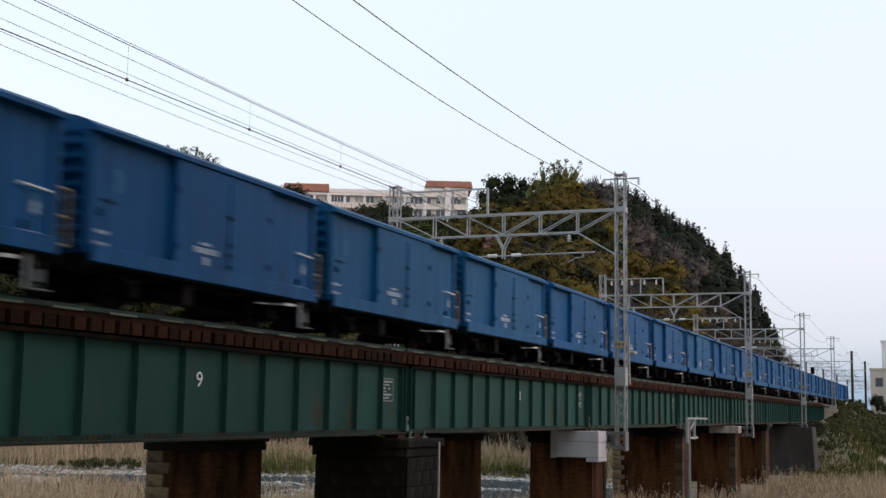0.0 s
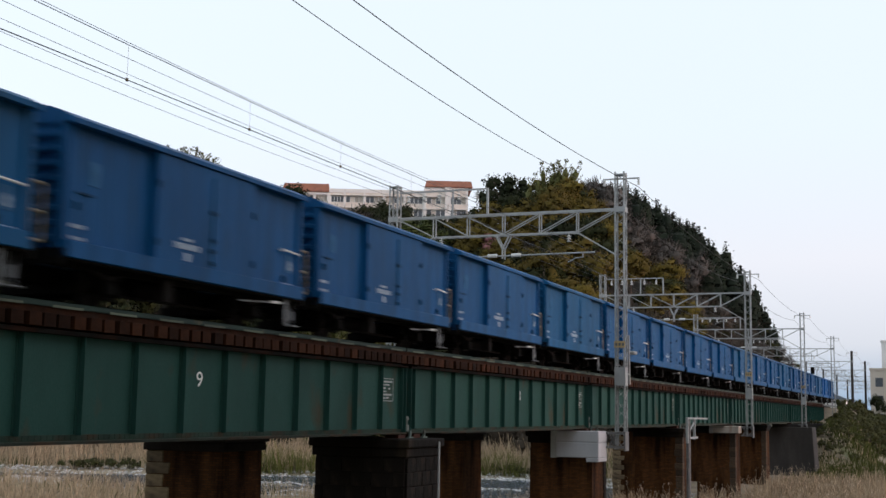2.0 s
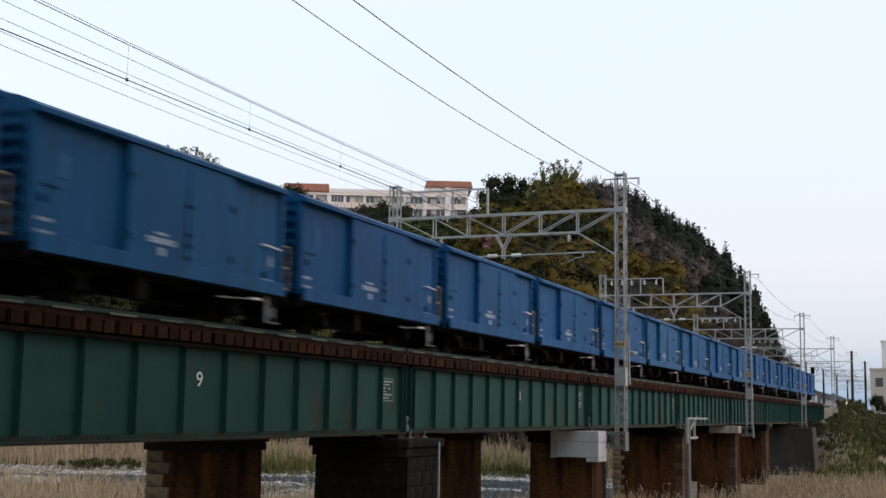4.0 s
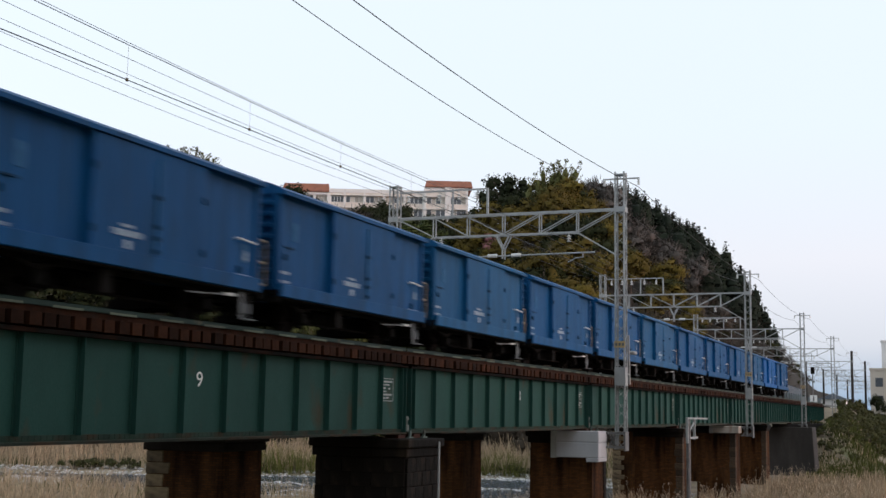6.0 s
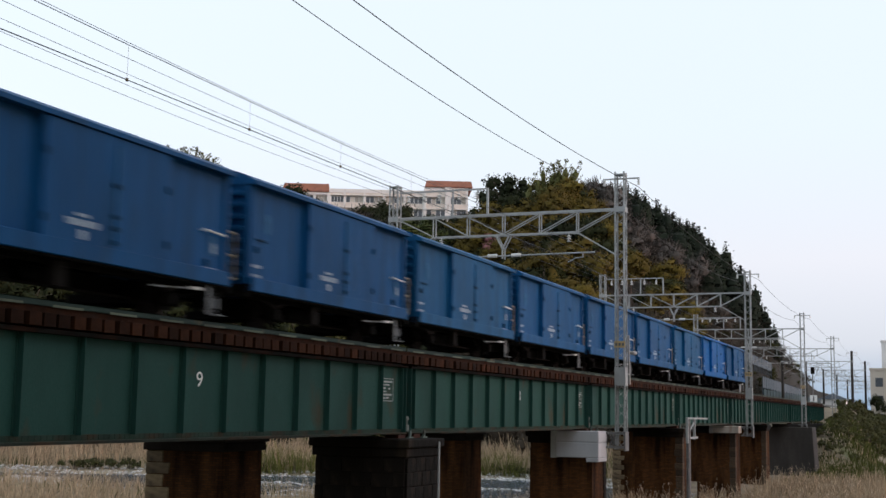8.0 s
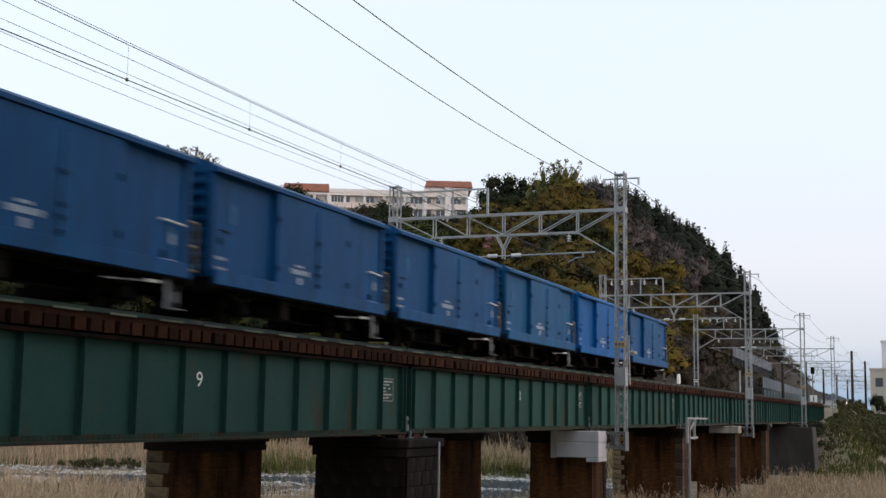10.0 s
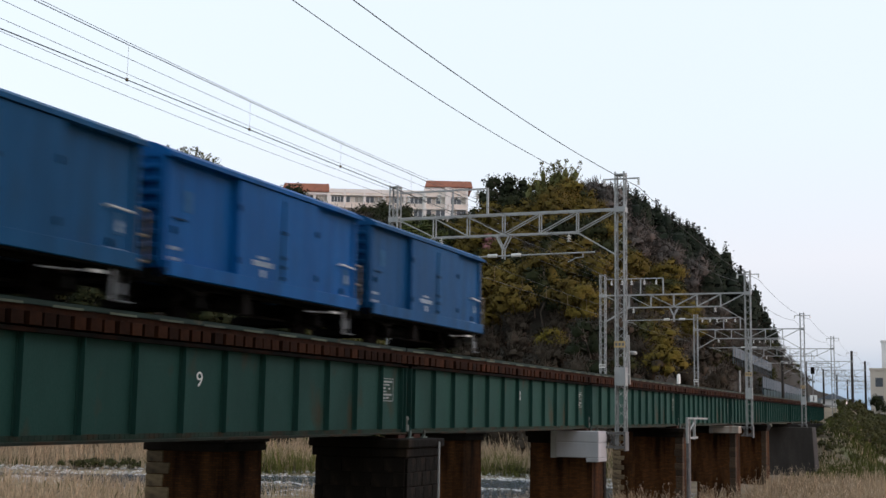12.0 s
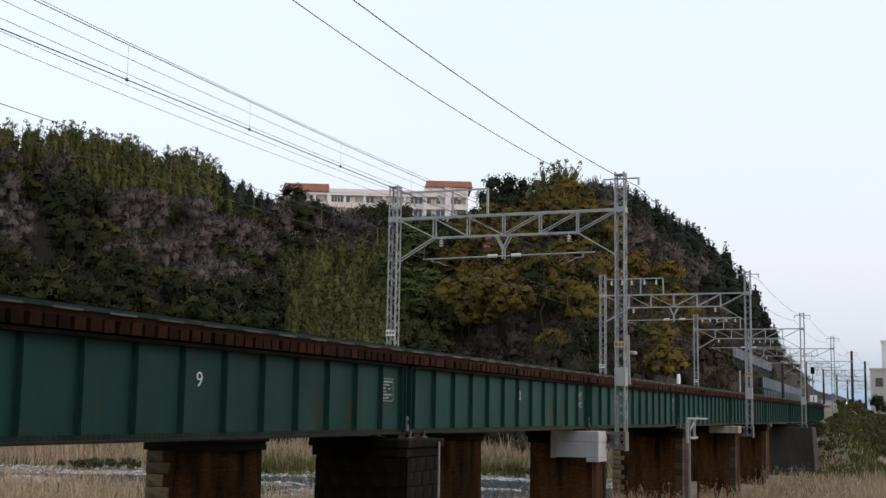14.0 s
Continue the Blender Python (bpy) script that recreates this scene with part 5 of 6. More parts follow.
FEEDERS = (23.15, 22.33, 21.58, 20.60, 19.69)
for k in range(9):
    x = POLE0 + POLESTEP * k
    root = gantry(x, "grey lattice steel gantry over both tracks", 4.47 if k < 2 else 5.1, 5.2, 0.46 if k < 4 else 0.42)
    if k < 3:
        for y, z, mat, label in ((NEARPOLE, 8.86, M_YELLOW, "yellow enamel plate"), (FARPOLE, 9.45, M_WHITE, "white enamel plate")):
            plate = part("enamel_plate", boxes((-0.275, y - 0.24, z, -0.255, y + 0.24, z + 0.28)), mat, root, label)
            for dy in (-0.15, 0.0, 0.15):
                part("plate_mark", boxes((-0.281, y + dy - 0.05, z + 0.08, -0.277, y + dy + 0.05, z + 0.2)), M_GALV_DARK, plate)
        part("mast_sleeve", boxes((-0.24, NEARPOLE - 0.24, 7.2, 0.24, NEARPOLE + 0.24, 8.0)), M_GALV, root, "grey sheet sleeve")
        for z in (4.55, 5.15):
            for xx in (-0.45, 0.05):
                bm = bmesh.new()
                bar(bm, (xx, NEARPOLE - 0.25, z), (xx, 13.36, z), 0.10)
                part("bracket_beam", bm, M_GALV_DARK, root, "dark steel mast bracket")
            bm = bmesh.new()
            bar(bm, (-0.62, 13.37, z), (0.3, 13.37, z), 0.12, 0.10)
            part("anchor_beam", bm, M_GALV_DARK, root, "dark steel mast bracket")
        for xx in (-0.25, 0.25):
            for za, zb in ((4.6, 5.1), (5.1, 4.6)):
                bm = bmesh.new()
                bar(bm, (xx, NEARPOLE + 0.2, za), (xx, 13.34, zb), 0.06)
                part("bracket_brace", bm, M_GALV_DARK, root, "dark steel mast bracket")
        part("bracket_plate", boxes((-0.55, NEARPOLE - 0.31, 4.40, 0.1, NEARPOLE - 0.25, 5.22)), M_GALV_DARK, root, "dark steel mast bracket")


# ---- wires ----
M_DROPPER = material("brown_copper_dropper", (0.16, 0.11, 0.06), rough=0.6, bump=0)
SUPPORTS = [POLE0 + POLESTEP * k for k in range(-2, 9)]


def stagger(k, swing):
    """A contact line swings to alternate sides from support to support."""
    return swing if k % 2 else -swing


def wire(name, y, z, sag, r, parent, z_first=None, swing=0.0):
    """One wire over all supports; z_first: its height at the first two supports; swing: its stagger."""
    bm = bmesh.new()
    pts = []
    for k, (a, b) in enumerate(zip(SUPPORTS, SUPPORTS[1:])):
        za = z_first if z_first and k < 2 else z
        zb = z_first if z_first and k < 1 else z
        for i in range(12):
            u = i / 12
            pts.append(Vector((a + (b - a) * u, y + stagger(k, swing) * (1 - 2 * u), za + (zb - za) * u - sag * 4 * u * (1 - u))))
    pts.append(Vector((SUPPORTS[-1], y + stagger(len(SUPPORTS) - 1, swing), z)))
    rings = []
    for p in pts:
        rings.append([bm.verts.new(p + Vector((0, math.cos(q) * r, math.sin(q) * r))) for q in (0.0, 1.57, 3.14, 4.71)])
    for a, b in zip(rings, rings[1:]):
        for q in range(4):
            bm.faces.new((a[q], a[(q + 1) % 4], b[(q + 1) % 4], b[q]))
    return part(name, bm, M_WIRE, parent)


for centre, x0, dr in ((15.29, 16.12, 0.003), (21.4, 16.85, 0.012)):
    line = thing("overhead_line", "overhead contact wire hung from a messenger wire", "overhead wire")
    wire("messenger_wire", centre, 13.61, 0.22, 0.010, line, swing=0.31)
    wire("contact_wire", centre, 12.73, 0.0, 0.012, line, swing=0.31)
    for i in range(80):
        x = x0 + i * 4.86
        if x < SUPPORTS[-1]:
            k, u = divmod((x - SUPPORTS[0]) / POLESTEP, 1.0)
            yc = centre + stagger(int(k), 0.31) * (1 - 2 * u)
            bm = bmesh.new()
            rod(bm, (x, yc, 12.73), (x, yc, 13.61 - 0.88 * u * (1 - u)), dr, 5)
            box(bm, x - 0.03, yc - 0.015, 12.70, x + 0.03, yc + 0.015, 12.77)
            part("dropper", bm, M_DROPPER, line, "thin brown dropper with its clip")
for y in FEEDERS:
    tagged(wire("feeder_wire", y, 15.80, 0.26, 0.008, None), "thin dark feeder wire strung between gantries", "wire", group="feeder wires")
tagged(wire("feeder_wire", 12.06, 16.00, 0.52, 0.016, None, 15.50), "dark feeder cable strung along the mast tops", "wire", group="feeder wires")
tagged(wire("feeder_wire", 13.6, 15.90, 0.66, 0.014, None), "dark feeder cable strung along the mast tops", "wire", group="feeder wires")


# ---- the school on the hilltop ----
M_SCHOOLWALL = material("warm_white_render", (0.82, 0.78, 0.74), rough=0.85, vary=0.08, scale=0.3, stain=(0.5, 0.42, 0.36), stain_amount=0.15, stretch=(1, 1, 0.4))
M_SPANDREL = material("pinkish_spandrel", (0.76, 0.67, 0.59), rough=0.85, vary=0.1, scale=0.4)
M_TILEROOF = material("terracotta_roof_sheet", (0.26, 0.10, 0.06), rough=0.8, vary=0.2, scale=0.5, stain=(0.16, 0.07, 0.05), stain_amount=0.3)
M_PANE = material("window_glass", (0.06, 0.07, 0.08), rough=0.08, vary=0.2, bump=0, spec=0.7)
M_CURTAIN = material("pale_blind", (0.5, 0.46, 0.4), rough=0.9, vary=0.1, per_object=0.3)
SCHOOL_AZ, SCHOOL_R = radians(65.5), 300.0


def school():
    u = Vector((math.cos(SCHOOL_AZ), -math.sin(SCHOOL_AZ), 0))
    v = Vector((math.sin(SCHOOL_AZ), math.cos(SCHOOL_AZ), 0))
    root = thing("school_building", "long cream school building with terracotta roofs on the hilltop", "school building")
    root.matrix_basis = Matrix(((u.x, v.x, 0, v.x * SCHOOL_R), (u.y, v.y, 0, v.y * SCHOOL_R), (0, 0, 1, 0), (0, 0, 0, 1)))
    base = 43.0
    floors = [(49.3, 51.0), (52.85, 54.65), (56.1, 57.7)]

    def block(u0, u1, top, bays, depth, y):
        part("wall", boxes((u0, y + 0.5, base, u1, y + depth, top - 0.4)), M_SCHOOLWALL, root)
        part("parapet", boxes((u0 - 0.1, y, top - 0.9, u1 + 0.1, y + depth + 0.2, top)), M_SCHOOLWALL, root)
        zs = [base] + [z for f in floors for z in f] + [top - 0.9]
        for a, b in zip(zs[0::2], zs[1::2]):
            if b > a:
                part("spandrel", boxes((u0, y + 0.05, a, u1, y + 0.5, b)), M_SPANDREL if a > base else M_SCHOOLWALL, root)
        for a in bays:
            part("pillar", boxes((a - 0.22, y - 0.18, base, a + 0.22, y + 0.5, top - 0.9)), M_SCHOOLWALL, root)
        for a, b in zip(bays, bays[1:]):
            for z0, z1 in floors:
                win = part("window", boxes((a + 0.22, y + 0.38, z0, a + 0.32, y + 0.46, z1), (b - 0.32, y + 0.38, z0, b - 0.22, y + 0.46, z1), (a + 0.22, y + 0.38, z1 - 0.08, b - 0.22, y + 0.46, z1), (a + 0.22, y + 0.38, z0, b - 0.22, y + 0.46, z0 + 0.08)), M_WHITE, root)
                w = (b - a - 0.64) / 4
                for i in range(4):
                    x = a + 0.32 + w * i
                    part("pane", boxes((x + 0.03, y + 0.43, z0 + 0.1, x + w - 0.03, y + 0.45, z1 - 0.1)), M_PANE if rng.random() > 0.45 else M_CURTAIN, win)
                    part("mullion", boxes((x - 0.05, y + 0.40, z0 + 0.08, x + 0.05, y + 0.47, z1 - 0.08)), M_WHITE, win)
                part("sun_ledge", boxes((a + 0.22, y - 0.25, z1 + 0.1, b - 0.22, y + 0.05, z1 + 0.22)), M_SCHOOLWALL, root)

    block(-13.3, 10.0, 59.4, [-13.1, -9.5, -4.7, 0.1, 5.1, 9.8], 11, 0.0)
    block(10.0, 20.6, 60.3, [10.2, 15.4, 20.4], 12, -0.6)
    block(-24.4, -13.3, 58.5, [-24.2, -20.5, -16.9, -13.5], 11, -0.3)
    part("stair_tower", boxes((15.0, -1.3, base, 16.4, 0.0, 60.2)), M_SCHOOLWALL, root)
    for u0, u1, z0, z1, y in ((10.0, 21.7, 60.2, 62.2, -0.9), (-24.8, -13.3, 58.4, 60.8, -0.6)):
        bm = bmesh.new()
        d = 12.5
        lo = [bm.verts.new(p) for p in ((u0, y, z0), (u1, y, z0), (u1, y + d, z0), (u0, y + d, z0))]
        lo2 = [bm.verts.new(p) for p in ((u0, y, z0 + 0.2), (u1, y, z0 + 0.2), (u1, y + d, z0 + 0.2), (u0, y + d, z0 + 0.2))]
        hi = [bm.verts.new((u0 + 0.5, y + 2.2, z1)), bm.verts.new((u1 - 0.2, y + 2.2, z1))]
        bm.faces.new(lo[::-1])
        for i in range(4):
            bm.faces.new((lo[i], lo[(i + 1) % 4], lo2[(i + 1) % 4], lo2[i]))
        bm.faces.new((lo2[0], lo2[1], hi[1], hi[0]))
        bm.faces.new((lo2[2], lo2[3], hi[0], hi[1]))
        bm.faces.new((lo2[1], lo2[2], hi[1]))
        bm.faces.new((lo2[3], lo2[0], hi[0]))
        part("roof", bm, M_TILEROOF, root, "terracotta red sheet roof")
    for x in (-3.0, 3.5, 6.0):
        part("roof_vent", boxes((x, 4, 59.4, x + 0.8, 5, 60.1)), M_GALV, root)


school()

# ---- lineside things ----
p = thing("marker_post", "white round-topped marker post beside the far track", "marker post", pose(104, 20.05, 7.8))
bm = bmesh.new()
lathe(bm, [(0.16, 0), (0.16, 1.3), (0.14, 1.45), (0.07, 1.54)], 12)
part("post", bm, M_WHITE, p)
p = thing("marker_post", "slender grey post beside the far track", "marker post", pose(166, 24.0, 5.2))
bm = bmesh.new()
rod(bm, (0, 0, 0), (0, 0, 6.6), 0.11, 10)
part("post", bm, M_GALV, p)

p = thing("railway_signal", "black signal head on a steel post between the tracks", "railway signal", pose(206, 18.4, 7.3))
bm = bmesh.new()
rod(bm, (0, 0, 0), (0, 0, 6.2), 0.09, 10)
part("post", bm, M_GALV_DARK, p)
bm = boxes((-0.15, -0.3, 5.4, 0.15, 0.3, 6.5))
bevelled(bm, 0.1)
part("signal_head", bm, M_BLACK, p, "black signal head")
p = thing("sign_board", "white square board with a black mark beside the rails", "sign", pose(166, 14.78, 7.3))
part("board", boxes((0, -0.44, 0.5, 0.05, 0.44, 1.4)), M_WHITE, p)
part("board_mark", boxes((-0.014, -0.08, 0.62, -0.003, 0.06, 1.28)), M_BLACK, p, "black upright mark")
bm = bmesh.new()
rod(bm, (0.09, 0, 0), (0.09, 0, 1.3), 0.035, 8)
part("board_post", bm, M_GALV_DARK, p)

p = thing("river_gauge_post", "grey steel pipe post with a bracket arm before the piers", "steel post", pose(62, 11.5, -0.3))
bm = bmesh.new()
rod(bm, (0, 0, 0), (0, 0, 6.1), 0.11, 12)
part("post", bm, M_GALV_DARK, p)
bm = bmesh.new()
bar(bm, (-0.35, 0, 6.12), (5.4, 0, 6.10), 0.09)
bar(bm, (1.6, 0, 6.1), (1.6, 0, 5.05), 0.12)
bar(bm, (-0.3, 0, 6.1), (-0.3, 0, 4.9), 0.12)
bar(bm, (0.3, 0, 5.15), (2.4, 0, 5.15), 0.10)
bar(bm, (0.0, 0, 5.4), (1.6, 0, 5.9), 0.06)
bar(bm, (2.6, 0, 6.1), (2.6, 0, 6.25), 0.05)
part("bracket_arm", bm, M_GALV, p)

p = thing("cable_riser", "thin grey riser post with a small lamp by the mast", "cable post", pose(55.3, 12.87, 7.3))
bm = bmesh.new()
rod(bm, (0, 0, 0.0), (-0.2, 0, 2.2), 0.05, 8)
bar(bm, (-1.6, 0, 0.45), (0.05, 0, 0.45), 0.05)
part("post", bm, M_GALV, p)
bm = boxes((-0.1, -0.25, 1.35, 0.5, 0.0, 1.5))
bevelled(bm, 0.04)
part("lamp", bm, M_GALV, p)


def panel_fence(x0, y0, x1, y1, z0a, z0b, h, n, mat, label, post_w=0.06):
    """Posts and upright sheet panels along a line whose foot falls from z0a to z0b."""
    root = thing("panel_fence", label, "fence")
    a, b = Vector((x0, y0, z0a)), Vector((x1, y1, z0b))
    for i in range(n + 1):
        q = a.lerp(b, i / n)
        part("post", boxes((q.x - post_w, q.y - post_w, q.z - 1.2, q.x + post_w, q.y + post_w, q.z + h + 0.15)), mat, root)
        if i < n:
            w = a.lerp(b, (i + 1) / n)
            bm = bmesh.new()
            bar(bm, q + Vector((0.2, 0, h / 2)), w + Vector((-0.2, 0, h / 2)), 0.06, h)
            part("panel", bm, mat, root)
    return root


M_SHEET = material("blue_grey_sheet", (0.105, 0.135, 0.16), rough=0.7, vary=0.25, scale=0.4, stain=(0.08, 0.095, 0.105), stain_amount=0.3, stretch=(1, 1, 0.3))
M_TEALWALL = material("dark_teal_wall", (0.03, 0.06, 0.07), rough=0.7, vary=0.3, scale=0.4)
panel_fence(214, 32, 266, 32, 15.9, 15.2, 1.7, 20, M_SHEET, "blue-grey sheet fence on a hillside terrace")
panel_fence(236, 30, 306, 30, 11.2, 10.3, 2.0, 26, M_SHEET, "pale blue-grey panel fence above the far track")
panel_fence(209, 26.4, 325, 26.4, 7.4, 7.4, 2.9, 28, M_TEALWALL, "dark teal lineside wall beside the far track")


def house(x, y, z, w, d, h, wall, label, rows, roof="flat", cols=2):
    """A plain building: its near (-x) side has real window openings framed and glazed."""
    root = thing("house", label, "house", pose(x, y, z))
    bm = boxes((0, 0, 0, d, w, h))
    part("wall", bm, wall, root)
    if roof == "flat":
        part("roof", boxes((-0.15, -0.15, h, d + 0.15, w + 0.15, h + 0.35)), wall, root)
    else:
        bm = bmesh.new()
        p0 = [bm.verts.new(q) for q in ((-0.4, -0.4, h), (d + 0.4, -0.4, h), (d + 0.4, w + 0.4, h), (-0.4, w + 0.4, h))]
        r0 = [bm.verts.new(q) for q in ((-0.4, w / 2, h + w * 0.25), (d + 0.4, w / 2, h + w * 0.25))]
        for f in ((p0[3], p0[2], p0[1], p0[0]), (p0[0], p0[1], r0[1], r0[0]), (p0[2], p0[3], r0[0], r0[1]), (p0[1], p0[2], r0[1]), (p0[3], p0[0], r0[0])):
            bm.faces.new(f)
        part("roof", bm, M_ROOFGREY, root, "grey-blue pitched roof")
    for r in range(rows):
        for c in range(cols):
            y0 = w * (c + 0.5) / cols - 0.55
            z0 = 1.0 + r * 3.1
            if z0 + 1.5 > h:
                continue
            win = part("window", boxes((-0.07, y0 - 0.08, z0 - 0.08, -0.003, y0, z0 + 1.48), (-0.07, y0 + 1.1, z0 - 0.08, -0.003, y0 + 1.18, z0 + 1.48), (-0.07, y0, z0 + 1.4, -0.003, y0 + 1.1, z0 + 1.48), (-0.09, y0, z0 - 0.08, -0.003, y0 + 1.1, z0)), M_GALV_DARK, root)
            part("pane", boxes((-0.03, y0, z0, -0.003, y0 + 1.1, z0 + 1.4)), M_PANE, win)
    return root


M_CREAM = material("cream_wall", (0.58, 0.53, 0.46), rough=0.85, vary=0.1, scale=0.4, stain=(0.4, 0.36, 0.3), stain_amount=0.15)
M_PALEWALL = material("white_wall", (0.78, 0.78, 0.78), rough=0.8, vary=0.06, scale=0.4)
M_ROOFGREY = material("slate_blue_roof", (0.16, 0.20, 0.25), rough=0.6, vary=0.2, scale=0.8)
house(230, 2.0, 4.2, 8.9, 9, 10.0, M_CREAM, "cream two-storey flat-roofed house beside the railway", 3, cols=3)
house(243, -6.0, 4.2, 15.4, 10, 15.6, M_PALEWALL, "white four-storey apartment block beyond the cream house", 5, cols=5)
house(300, 19.6, 6.0, 5.5, 8, 4.0, M_PALEWALL, "small pale house with a grey-blue roof by the line", 1, roof="pitched", cols=2)
house(330, 33.5, 6.0, 8, 10, 5.0, M_PALEWALL, "distant pale house with a dark pitched roof", 1, roof="pitched", cols=2)
single_tree("evergreen", 226, 9.6, ground_z(226, 9.6), 0.62, "dark rounded garden tree before the cream house", M_EVERGREEN)


# ---- the goods train ----
def ribbed(xa, xb, z0, z1, yin, yout, rib, n):
    """A door leaf with pressed upright ribs, as one sheet with thickness."""
    outline = [(xa, yin), (xa, yout)]
    for q in range(n):
        c, w = xa + (xb - xa) * (q + 0.5) / n, 0.045
        outline += [(c - w, yout), (c - w + 0.015, yout + rib), (c + w - 0.015, yout + rib), (c + w, yout)]
    outline += [(xb, yout), (xb, yin)]
    bm = bmesh.new()
    lo, hi = ([bm.verts.new((x, y, z)) for x, y in outline] for z in (z0, z1))
    k = len(outline)
    for i in range(k):
        bm.faces.new((lo[i], lo[(i + 1) % k], hi[(i + 1) % k], hi[i]))
    bm.faces.new(lo[::-1])
    bm.faces.new(hi)
    return bm


def goods_wagon():
    """Two-axle covered wagon, rail level z = 0, its near side at y < 0."""
    b0 = BLUES[0]
    root = thing("goods_wagon", "blue covered goods wagon with ribbed ends", "railway wagon", group="goods wagons")
    H, E = 4.36, 3.30
    bm = boxes((-H, -1.27, 0.98, H, 1.27, E - 0.02))
    bevelled(bm, 0.025)
    part("body", bm, b0, root)
    # arched roof with a rolled eave
    bm = bmesh.new()
    n = 14
    prof = [(-1.47 + 2.94 * i / n, E + 0.02 + 0.36 * (1 - ((-1.47 + 2.94 * i / n) / 1.47) ** 2) ** 0.8) for i in range(n + 1)]
    prof = [(-1.47, E - 0.06)] + prof + [(1.47, E - 0.06)]
    a, b = ([bm.verts.new((x, p, q)) for p, q in prof] for x in (-H - 0.05, H + 0.05))
    for i in range(len(prof) - 1):
        bm.faces.new((a[i], a[i + 1], b[i + 1], b[i]))
    bm.faces.new(a[::-1])
    bm.faces.new(b)
    bm.faces.new((a[-1], a[0], b[0], b[-1]))
    part("roof", bm, b0, root)
    for s in (-1, 1):
        y0, y1 = sorted((s * 1.475, s * 1.50))
        part("gutter", boxes((-H - 0.05, y0, E - 0.07, H + 0.05, y1, E + 0.02)), b0, root)
        # sliding doors: the middle pair proud, the outer ones set back
        y0, y1 = sorted((s * 1.331, s * 1.44))
        for xa, xb in ((-1.75, 0.26), (0.275, 2.0)):
            bm = ribbed(xa, xb, 1.123, E - 0.09, s * 1.272, s * 1.455, s * 0.005, 5)
            part("sliding_door", bm, b0, root)
        y0, y1 = sorted((s * 1.331, s * 1.36))
        for xa, xb in ((-H + 0.12, -1.78), (2.03, H - 0.12)):
            bm = ribbed(xa, xb, 1.123, E - 0.14, s * 1.272, s * 1.295, s * 0.005, 6)
            part("end_door", bm, b0, root)
        y0, y1 = sorted((s * 1.272, s * 1.463))
        bm = boxes((-H, y0, 0.84, H, y1, 1.145))
        bevelled(bm, 0.015)
        part("side_sill", bm, b0, root)
        y0, y1 = sorted((s * 1.272, s * 1.40))
        part("sill_rail", boxes((-H, y0, 0.80, H, y1, 0.837)), M_BLACK, root, "near-black lower rail")
        for x in (-H + 0.06, H - 0.06):
            y0, y1 = sorted((s * 1.272, s * 1.36))
            part("corner_post", boxes((x - 0.06, y0, 1.13, x + 0.06, y1, E - 0.08)), b0, root)
        # door latch with its handles
        yq = s * 1.475
        bm = bmesh.new()
        rod(bm, (0.27, yq, 1.25), (0.27, yq, 3.05), 0.028, 6)
        part("latch_rod", bm, M_PLATE, root, "pale blue latch rod")
        for z, hw in ((1.24, 0.05), (1.5, 0.08), (1.72, 0.07), (2.3, 0.09)):
            y0, y1 = sorted((s * 1.456, s * 1.508))
            part("latch", boxes((0.27 - hw, y0, z - 0.04, 0.27 + hw, y1, z + 0.04)), M_LATCH, root, "dark door latch")
        y0, y1 = sorted((s * 1.297, s * 1.312))
        part("card_holder", boxes((-3.62, y0, 2.22, -3.38, y1, 2.66)), M_PLATE, root, "faded pale blue card holder")
        part("card_holder", boxes((3.74, y0, 1.45, 4.0, y1, 1.86)), M_PLATE, root, "faded pale blue card holder")
        y0, y1 = sorted((s * 1.297, s * 1.33))
        bm = boxes((-3.98, y0, 2.02, -3.55, y1, 2.06))
        part("end_catch", bm, M_LATCH, root)
        for x, z in ((1.93, 1.42), (1.93, 2.5), (-3.72, 1.10), (3.6, 1.28), (-4.0, 1.8), (-1.72, 2.6), (-1.72, 1.45)):
            y0, y1 = sorted((s * (1.456 if abs(x) < 2 else 1.297), s * (1.49 if abs(x) < 2 else 1.36)))
            part("hinge_bracket", boxes((x - 0.028, y0, z - 0.07, x + 0.028, y1, z + 0.07)), M_LATCH, root)
    # white markings on the near side
    for x0, z0, x1, z1, n, yb in ((-1.12, 1.42, -0.20, 1.54, 7, -1.462), (-0.86, 1.59, -0.48, 1.65, 3, -1.462), (-0.74, 1.19, -0.54, 1.35, 1, -1.462),
                                   (-4.12, 1.40, -3.72, 1.47, 4, -1.302), (-4.12, 1.19, -3.72, 1.25, 3, -1.302), (3.5, 1.14, 4.1, 1.19, 5, -1.302), (3.8, 1.50, 3.96, 1.72, 1, -1.318)):
        bm = bmesh.new()
        w = (x1 - x0) / n
        for i in range(n):
            box(bm, x0 + w * (i + 0.06), yb - 0.005, z0, x0 + w * (i + 0.94), yb + 0.005, z1)
        tagged(part("stencilled_marking", bm, M_STENCIL, root, "white stencilled lettering"), kind="stuff")
    bm = bmesh.new()
    rod(bm, (3.4, -1.40, 1.95), (4.15, -1.40, 1.91), 0.022, 6)
    for x in (3.42, 4.13):
        rod(bm, (x, -1.3, 1.93), (x, -1.40, 1.93), 0.018, 6)
    part("grab_rail", bm, M_WHITE, root, "white grab rail")
